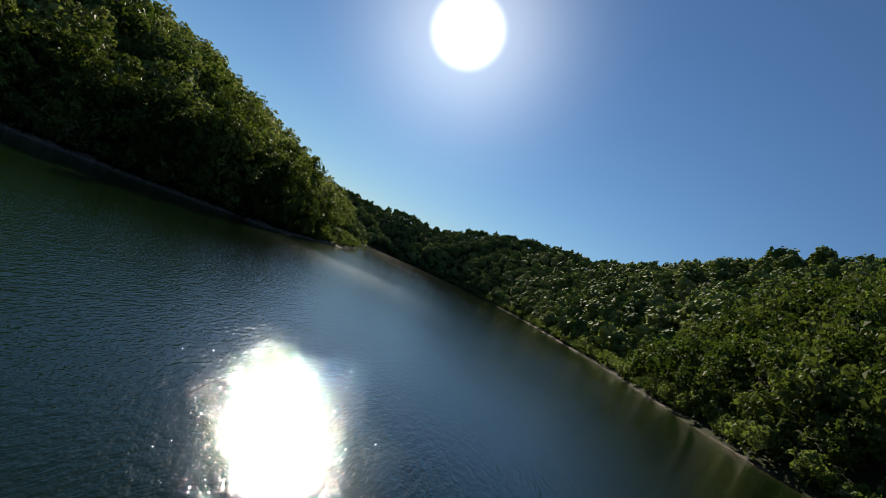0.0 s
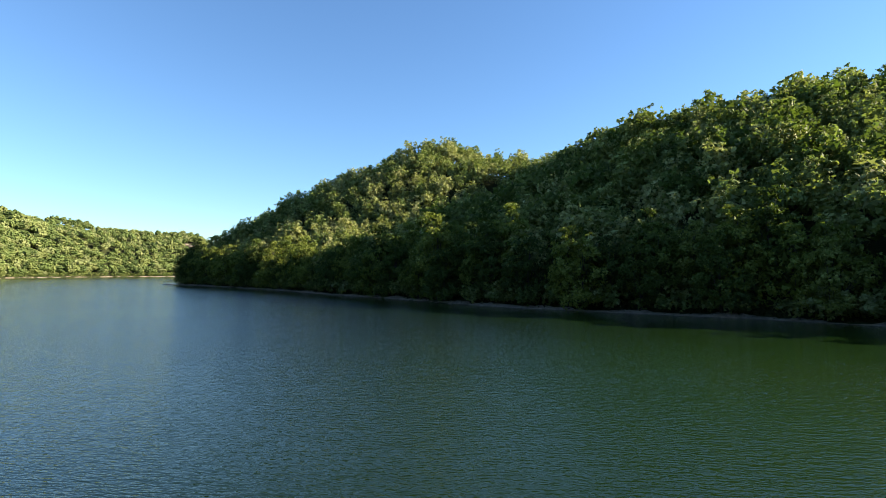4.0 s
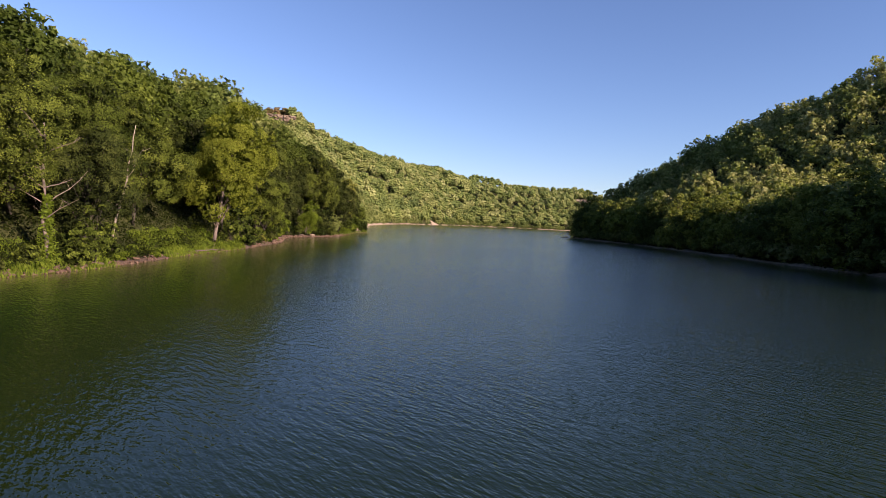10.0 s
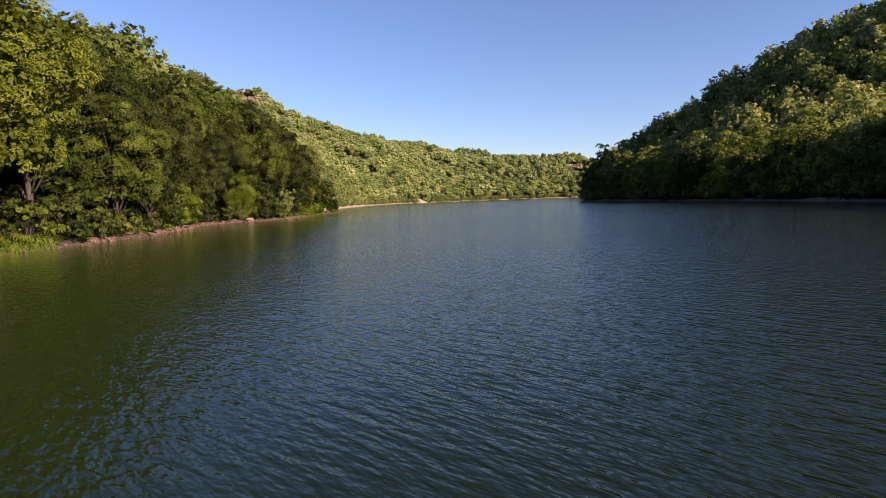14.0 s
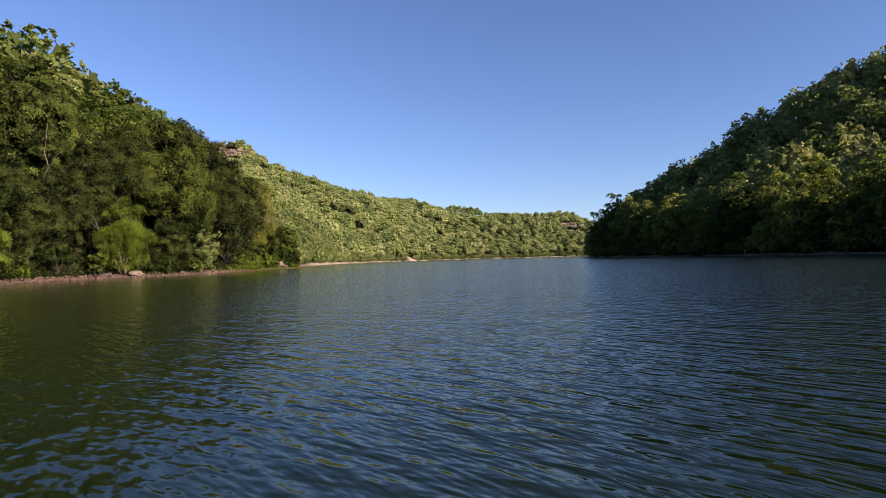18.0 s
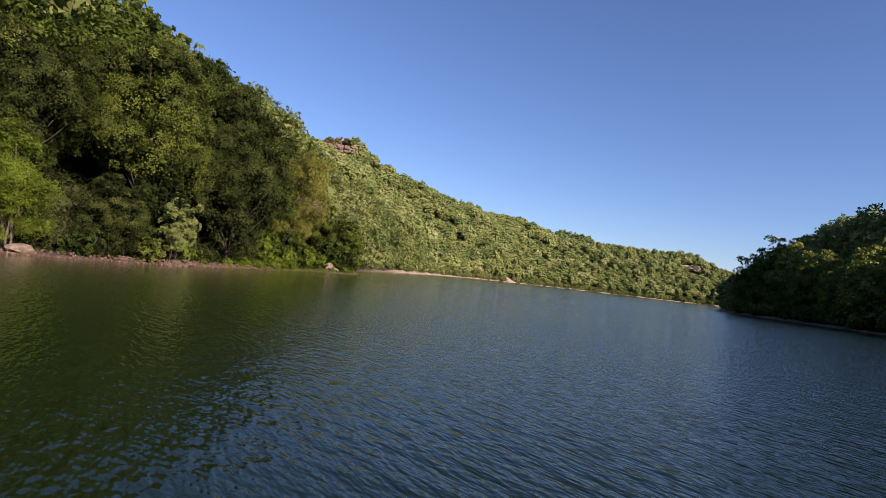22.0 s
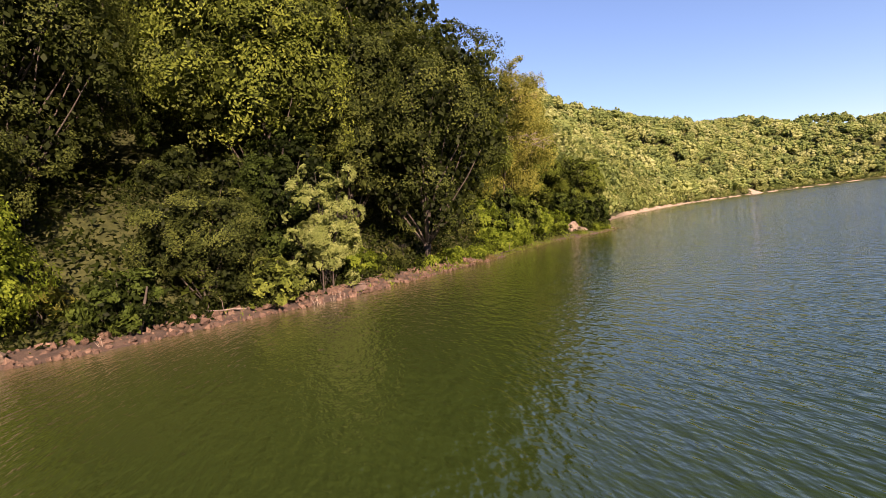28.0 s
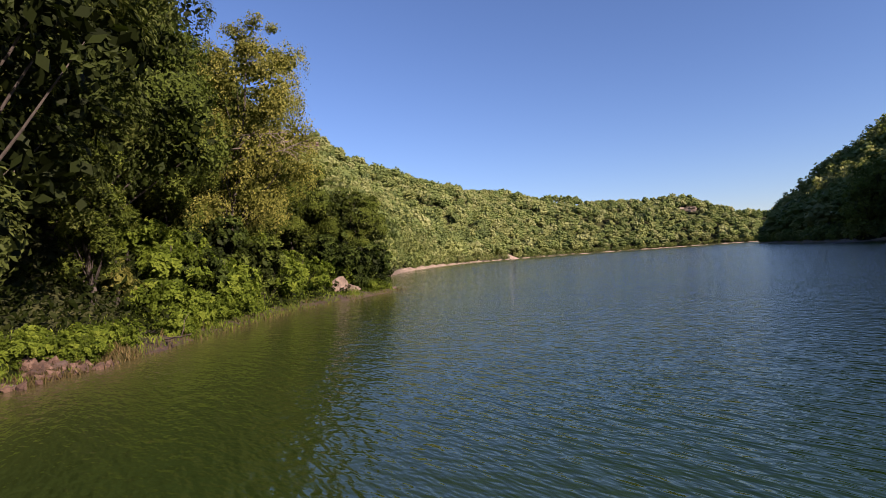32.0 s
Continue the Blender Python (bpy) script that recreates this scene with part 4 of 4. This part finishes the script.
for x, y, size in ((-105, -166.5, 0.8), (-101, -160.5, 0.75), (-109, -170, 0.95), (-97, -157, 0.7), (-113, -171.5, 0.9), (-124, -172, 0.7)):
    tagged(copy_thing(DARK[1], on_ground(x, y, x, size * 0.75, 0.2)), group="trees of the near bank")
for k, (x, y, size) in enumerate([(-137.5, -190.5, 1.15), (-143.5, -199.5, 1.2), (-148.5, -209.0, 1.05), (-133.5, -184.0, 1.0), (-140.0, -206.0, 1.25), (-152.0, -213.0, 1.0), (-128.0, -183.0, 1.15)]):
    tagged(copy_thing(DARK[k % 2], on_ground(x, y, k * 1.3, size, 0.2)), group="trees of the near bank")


def snag(name, label, seed, tall, thick, lean, mat, boughs=9, twigs=True):
    """A dead tree: a bare crooked trunk with broken boughs."""
    rng = random.Random(seed)
    root = tagged(new(name), label, "dead tree")
    bm = bmesh.new()
    pts = crooked(rng, (0, 0, -0.4), (lean[0] * tall, lean[1] * tall, tall), 9, tall * 0.02)
    tube(bm, pts, [thick * (1 - 0.75 * i / 9) for i in range(10)], 8)
    part("trunk", bm, mat, root)
    for k in range(boughs):
        bm = bmesh.new()
        start = pts[3 + k * 6 // max(boughs, 1)]
        a = rng.uniform(0, 6.28)
        reach = tall * rng.uniform(0.12, 0.26)
        tip = start + Vector((math.cos(a) * reach, math.sin(a) * reach, reach * rng.uniform(0.3, 1.1)))
        arm = crooked(rng, start, tip, 4, reach * 0.08)
        tube(bm, arm, [thick * r for r in (0.34, 0.26, 0.18, 0.11, 0.04)], 5)
        if twigs:
            for j in (2, 3):
                tube(bm, crooked(rng, arm[j], arm[j] + Vector((rng.uniform(-1, 1), rng.uniform(-1, 1), rng.uniform(0.2, 1))) * reach * 0.4, 2, reach * 0.04), [thick * r for r in (0.12, 0.07, 0.02)], 4)
        part("bough", bm, mat, root)
    return root


place(snag("dead_tree", "bare grey-pink dead tree with broken boughs", 81, 15.0, 0.24, (0.03, 0.02), BARK_GREY, 14), -37.0, -89.2)
def ivy(root, seed, tall, thick, count):
    """Ivy leaves clothing the lower trunk of a dead tree."""
    rng = np.random.RandomState(seed)
    z = tall * rng.rand(count) ** 1.3
    a, r = rng.uniform(0, 6.28, count), thick + (0.25 + 0.75 * (1 - z / tall)) * rng.rand(count) ** 2
    co = np.stack([r * np.cos(a), r * np.sin(a), z], 1)
    u, v = rng.normal(size=(2, count, 3)) * 0.09
    me = bpy.data.meshes.new("ivy")
    fill(me, np.stack([co - u, co - v * 0.7, co + u, co + v * 0.7], 1).reshape(-1, 3), np.arange(count * 4).reshape(-1, 4), LEAF_LIME)
    put_attribute(me, "spray", np.repeat(0.2 + 0.5 * rng.rand(count), 4))
    ob = new("ivy", me)
    ob.parent = root
    tagged(ob, "bright green climbing ivy", kind="stuff")


vined = [ob for ob in scene.objects if ob.name == "dead_tree"][0]
ivy(vined, 88, 7.5, 0.2, 2600)
place(snag("dead_tree", "bare pale leaning dead trunk above the trees", 82, 16.0, 0.17, (-0.14, 0.09), BARK_PALE, 5), -46.5, -103.0)
place(snag("dead_tree", "thin bare reddish dead trunk leaning by the lime tree", 83, 8.5, 0.085, (0.45, 0.05), BARK_GREY, 3, False), -115.6, -165.8)
place(snag("dead_tree", "tall pale bare trunk among dark trees", 84, 17.0, 0.13, (-0.03, 0.04), BARK_GREY, 2, False), -107.5, -171.0)
place(snag("stump", "short dark red broken stump at the waterline", 85, 2.2, 0.14, (-0.35, 0.12), BARK, 1, False), -121.8, -167.4)
def bare_limbs(root, seed, foot, way, count):
    """Dry forked limbs that hang from one side of a tree."""
    rng = random.Random(seed)
    for k in range(count):
        start = Vector(foot) + Vector((0, 0, 1.1 * k))
        out = Vector((way[0] + rng.uniform(-0.3, 0.3), way[1] + rng.uniform(-0.3, 0.3), 0.15)).normalized()
        reach = rng.uniform(4.0, 6.5)
        arm = crooked(rng, start, start + out * reach + Vector((0, 0, -0.5 - 0.5 * k % 2)), 7, 0.28)
        bm = bmesh.new()
        tube(bm, arm, [0.085, 0.07, 0.06, 0.05, 0.042, 0.034, 0.024, 0.01], 6)
        for j in range(2, 8):
            for _ in range(3):
                tip = arm[j] + out * rng.uniform(0.2, 1.3) + Vector((rng.uniform(-0.8, 0.8), rng.uniform(-0.8, 0.8), rng.uniform(-1.3, 0.5)))
                twig = crooked(rng, arm[j], tip, 3, 0.12)
                tube(bm, twig, [0.026, 0.02, 0.013, 0.005], 4)
                tube(bm, crooked(rng, twig[2], twig[2] + Vector((rng.uniform(-0.5, 0.5), rng.uniform(-0.5, 0.5), rng.uniform(-0.7, 0.1))), 2, 0.06), [0.013, 0.009, 0.004], 4)
        part("bare_limb", bm, BARK_PALE, root, "dry leafless limb with drooping twigs")


bare_limbs([ob for ob in scene.objects if ob.name == "olive_tree"][0], 86, (-0.4, 1.5, 8.0), (-0.55, 0.85), 3)
place(snag("dead_tree", "bare grey dead tree at the wood's edge", 87, 13.0, 0.22, (0.08, 0.06), BARK_PALE, 9), -205.0, -268.0)


# ---- rocks ----
def rock_mesh(seed, mat, flat=0.6, cuts=5):
    """A weathered block: an icosphere cut by random planes and roughened."""
    rng = random.Random(seed)
    bm = bmesh.new()
    bmesh.ops.create_icosphere(bm, subdivisions=2, radius=1.0)
    for k in range(cuts + 7):
        nrm = Vector((rng.gauss(0, 1), rng.gauss(0, 1), rng.gauss(0, 0.8))).normalized()
        at = rng.uniform(0.42, 0.75)
        for v in bm.verts:
            over = v.co.dot(nrm) - at
            if over > 0:
                v.co -= nrm * over * 0.95
    for v in bm.verts:
        v.co += v.co.normalized() * (0.10 * noise.noise(v.co * 2.2 + Vector((seed, 0, 0))) + rng.uniform(-0.03, 0.03))
        v.co.z *= flat
    me = mesh_of("rock", bm, mat)
    me.polygons.foreach_set("use_smooth", np.full(len(me.polygons), False))
    return me


ROCKS = [rock_mesh(90 + k, ROCK_RED if k % 3 else ROCK, 0.55 + 0.1 * (k % 3)) for k in range(7)]


def rock_at(name, label, mesh, x, y, size, turn, sink=0.35, group="", tilt=(0.0, 0.0), category="rock"):
    ob = new(name, mesh)
    ob.matrix_basis = Matrix.LocRotScale((x, y, max(float(height(x, y)), -0.25) + 0.12 + size[2] * (0.6 - sink)), Euler((tilt[0], tilt[1], turn)), size)
    return tagged(ob, label, category, group)


BANK = np.array([v[:2] for v in EAST], float)
rock_rng = random.Random(17)


def along(a, b, u, off):
    """A point between two shoreline corners, off metres inland."""
    p, q = Vector(BANK[a]), Vector(BANK[b])
    run = (q - p).normalized()
    return p.lerp(q, u) + Vector((-run.y, run.x)) * off


for a in range(15, 23):
    reach = (Vector(BANK[a + 1]) - Vector(BANK[a])).length
    for k in range(int(reach * (1.5 if a < 22 else 0.9))):
        x, y = along(a, a + 1, rock_rng.random(), rock_rng.uniform(-0.6, 1.1))
        s = rock_rng.choice((0.12, 0.16, 0.2, 0.26, 0.32, 0.5))
        rock_at("shore_rock", rock_rng.choice(("broken reddish-brown rock on the bank", "grey-brown stone at the waterline")), rock_rng.choice(ROCKS), x, y,
                (s * rock_rng.uniform(0.9, 1.7), s * rock_rng.uniform(0.8, 1.3), s), rock_rng.uniform(0, 6.28), group="rocks along the bank", tilt=(rock_rng.uniform(-0.3, 0.3), rock_rng.uniform(-0.3, 0.3)))
for a in range(9, 15):
    for k in range(9):
        x, y = along(a, a + 1, rock_rng.random(), rock_rng.uniform(-0.4, 0.9))
        s = rock_rng.choice((0.3, 0.4, 0.5))
        rock_at("shore_rock", "grey-brown stone at the waterline", rock_rng.choice(ROCKS), x, y, (s * 1.5, s, s), rock_rng.uniform(0, 6.28), group="rocks along the bank")


def rubble(name, label, a, b, count, seed):
    """Loose angular stones along the waterline, too many to count."""
    rng = np.random.RandomState(seed)
    lump = SMALL.reshape(-1, 3)
    co = []
    for k in range(count):
        i = rng.randint(a, b)
        x, y = along(i, i + 1, rng.rand(), rng.uniform(-0.9, 1.5))
        s = 0.05 + 0.16 * rng.rand() ** 2
        turn = np.linalg.qr(rng.normal(size=(3, 3)))[0]
        co.append((lump * s * rng.uniform(0.6, 1.6, 3)) @ turn + (x, y, max(float(shore_height(x, y)), -0.1) + 0.06))
    co = np.concatenate(co)
    me = bpy.data.meshes.new(name)
    fill(me, co, np.arange(len(co)).reshape(-1, 3), ROCK_RED)
    return tagged(new(name, me), label, "rubble", kind="stuff")


def shore_height(x, y):
    d = float(survey(x, y)[0])
    return 0.3 * min(max(d + 0.3, 0), 1.2)


rubble("rubble", "broken reddish stones strewn along the waterline", 11, 23, 2500, 19)
BOULDER = rock_mesh(121, ROCK_BROWN, 0.6, 3)
rock_at("boulder", "smooth pale sandstone boulder at the water's edge", BOULDER, -117.2, -165.2, (1.7, 1.1, 0.95), 0.25, 0.3, category="boulder")
rock_at("boulder", "tilted dark slab beside the pale boulder", ROCKS[0], -113.2, -164.9, (1.1, 0.7, 0.75), 0.6, 0.2, tilt=(0.3, 0.35), category="boulder")
rock_at("boulder", "big cracked pale boulder on the grassy point", rock_mesh(123, ROCK_BROWN, 0.85, 7), -165.6, -207.6, (1.6, 1.4, 1.5), 0.9, 0.45, category="boulder")
rock_at("boulder", "lower half of the cracked pale boulder", rock_mesh(124, ROCK_BROWN, 0.7, 6), -167.0, -207.6, (1.3, 1.2, 0.9), 2.1, 0.3, category="boulder")
rock_at("boulder", "flat pale stone lying in the shallows off the point", ROCKS[3], -173.5, -210.3, (0.8, 0.5, 0.4), 0.4, 0.3, category="boulder")


# ---- bare bluffs and ledges ----
def slab_mesh(seed, mat):
    """An angular, cracked block of bedded sandstone, two units across."""
    rng = random.Random(seed)
    bm = bmesh.new()
    bmesh.ops.create_cube(bm, size=2.0)
    bmesh.ops.subdivide_edges(bm, edges=bm.edges[:], cuts=2, use_grid_fill=True)
    for v in bm.verts:
        v.co += Vector((rng.uniform(-0.16, 0.16), rng.uniform(-0.22, 0.22), rng.uniform(-0.12, 0.12)))
    return mesh_of("block", bm, mat, False)


def ledge(name, label, seed, wide, tall, deep, mat, blocks):
    """A weathered outcrop of stacked, jointed sandstone beds."""
    root = tagged(new(name), label, "cliff")
    rng = random.Random(seed)
    for k in range(blocks):
        row = k % 3
        ob = new("block", slab_mesh(seed + k, mat))
        ob.parent = root
        w = wide / blocks * 3 * rng.uniform(0.7, 1.2)
        ob.matrix_basis = Matrix.LocRotScale(((k // 3 + 0.5) / (blocks / 3) * wide - wide / 2 + rng.uniform(-1, 1) * w * 0.2, rng.uniform(-0.2, 0.2) * deep + row * deep * 0.15, tall * (row + 0.4) / 3),
                                             Euler((0, 0, rng.uniform(-0.3, 0.3))), (w * 0.55, deep * 0.5, tall * 0.19))
    return root


def face_lake(ob, x, y, z, yaw):
    ob.matrix_basis = pose(x, y, z, 0, 0, yaw)


face_lake(ledge("sandstone_cliff", "pale pink sandstone ledge on the hilltop", 130, 40, 11, 10, ROCK_BROWN, 18), -377, -666, float(height(-377, -666)) - 6, -28)
face_lake(ledge("sandstone_cliff", "pale sandstone ledge on the far knoll", 150, 24, 8, 7, ROCK_PALE, 9), -1000, -575, float(height(-1000, -575)) + 3, -65)


def bluff(name, label, seed, wide, tall, deep):
    """A slumped bare bank: a ragged fan of sand and clay."""
    rng = random.Random(seed)
    bm = bmesh.new()
    cols, rows = 24, 9
    grid = []
    for j in range(rows + 1):
        v = j / rows
        line = []
        for i in range(cols + 1):
            u = i / cols * 2 - 1
            spread = wide / 2 * (1 - 0.72 * v)
            line.append(bm.verts.new((u * spread + rng.uniform(-0.4, 0.4), deep * (v - 0.35 * (1 - u * u)) + rng.uniform(-0.4, 0.4), tall * v * (1 - 0.2 * abs(u)) + rng.uniform(-0.2, 0.2) - 0.3)))
        grid.append(line)
    for lo, hi in zip(grid, grid[1:]):
        for i in range(cols):
            bm.faces.new((lo[i], lo[i + 1], hi[i + 1], hi[i]))
    me = mesh_of(name, bm, ROCK_PALE)
    return tagged(new(name, me), label, "bank")


face_lake(bluff("slumped_bank", "pale slumped sand bank at the waterline", 160, 38, 7, 13), -548, -541, 0.0, 205)
face_lake(bluff("slumped_bank", "small pale earth scar below the trees", 161, 16, 5, 9), -518, -532, 0.0, 205)

# ---- a low bar off the wooded point ----
def gravel_bar(name, label, long, wide, tall, seed):
    """A flat mound of gravel just above the water."""
    bm = bmesh.new()
    rows, cols = 10, 26
    grid = []
    for j in range(rows + 1):
        line = []
        for i in range(cols + 1):
            u, v = i / cols * 2 - 1, j / rows * 2 - 1
            rise = max(1 - u * u - v * v, -0.4)
            wob = 0.12 * noise.noise(Vector((u * 4, v * 3, seed)))
            line.append(bm.verts.new((u * long / 2, (v + 0.3 * u * u) * wide / 2, tall * (rise + wob))))
        grid.append(line)
    for lo, hi in zip(grid, grid[1:]):
        for i in range(cols):
            bm.faces.new((lo[i], lo[i + 1], hi[i + 1], hi[i]))
    return tagged(new(name, mesh_of(name, bm, ROCK)), label, "gravel bar")


face_lake(gravel_bar("gravel_bar", "low brown gravel bar off the wooded point", 18, 6, 0.3, 3), -338, -209, 0.0, 60)

# ---- small things along the water ----
post_root = tagged(new("post"), "thin weathered post standing in the shallows", "post")
bm = bmesh.new()
tube(bm, [(0, 0, -2.0), (0.01, 0, 0.6), (0.03, 0.01, 1.5)], [0.075, 0.07, 0.065], 8)
part("pole", bm, BARK_PALE, post_root)
bm = bmesh.new()
tube(bm, [(0.03, 0.01, 1.5), (0.03, 0.01, 1.56)], [0.085, 0.08], 8)
part("cap", bm, ROCK_PALE, post_root)
post_root.matrix_basis = pose(-249, -117.5, 0.0)


def driftwood(name, label, seed, long, thick, mat, fork=True):
    rng = random.Random(seed)
    root = tagged(new(name), label, "driftwood")
    bm = bmesh.new()
    pts = crooked(rng, (0, 0, 0), (long, 0, long * 0.12), 6, long * 0.05)
    tube(bm, pts, [thick * (1 - 0.7 * i / 6) for i in range(7)], 6)
    part("limb", bm, mat, root)
    if fork:
        bm = bmesh.new()
        tube(bm, crooked(rng, pts[4], pts[4] + Vector((long * 0.1, long * 0.08, long * 0.3)), 3, long * 0.03), [thick * r for r in (0.4, 0.3, 0.2, 0.06)], 5)
        part("fork", bm, mat, root)
    return root


for k, (x, y, z, yaw, tall, thick, words) in enumerate([
        (-146.3, -187.6, 0.25, 100, 3.2, 0.05, "thin pale bare pole lying over the bank"), (-141.6, -182.0, 0.02, 20, 2.6, 0.07, "dark forked branch floating at the bank"),
        (-112.0, -164.8, 0.5, 70, 2.4, 0.07, "bare driftwood limb among the rocks"), (-126.5, -170.2, 0.35, 30, 2.2, 0.06, "bare driftwood limb below the pale tree"),
        (-133.0, -175.2, 0.3, 60, 1.8, 0.05, "bare driftwood limb at the weeds' edge"), (-59.0, -107.3, 0.4, 150, 4.0, 0.1, "pale fallen limb on the bank")]):
    driftwood("driftwood", words, 170 + k, tall, thick, BARK_GREY).matrix_basis = pose(x, y, z, 0, 0, yaw)

# thin stems standing in the shallows
for k, (x, y) in enumerate([(-129.3, -170.0), (-129.7, -170.0), (-130.4, -170.9), (-130.7, -170.7), (-121.0, -166.0), (-116.2, -164.0)]):
    rng = random.Random(180 + k)
    root = tagged(new("reed"), "dry yellow stems standing in the shallows", "reed", "reeds in the shallows")
    for j in range(4):
        bm = bmesh.new()
        tube(bm, crooked(rng, (rng.uniform(-0.15, 0.15), rng.uniform(-0.15, 0.15), -0.4), (rng.uniform(-0.3, 0.3), rng.uniform(-0.3, 0.3), rng.uniform(0.3, 0.6)), 3, 0.04), [0.012, 0.01, 0.008, 0.003], 4)
        part("stem", bm, BARK_PALE, root)
    root.matrix_basis = pose(x, y, 0)

for ob in SHRUBS + FRONT + DARK + POINT:
    remove_thing(ob)
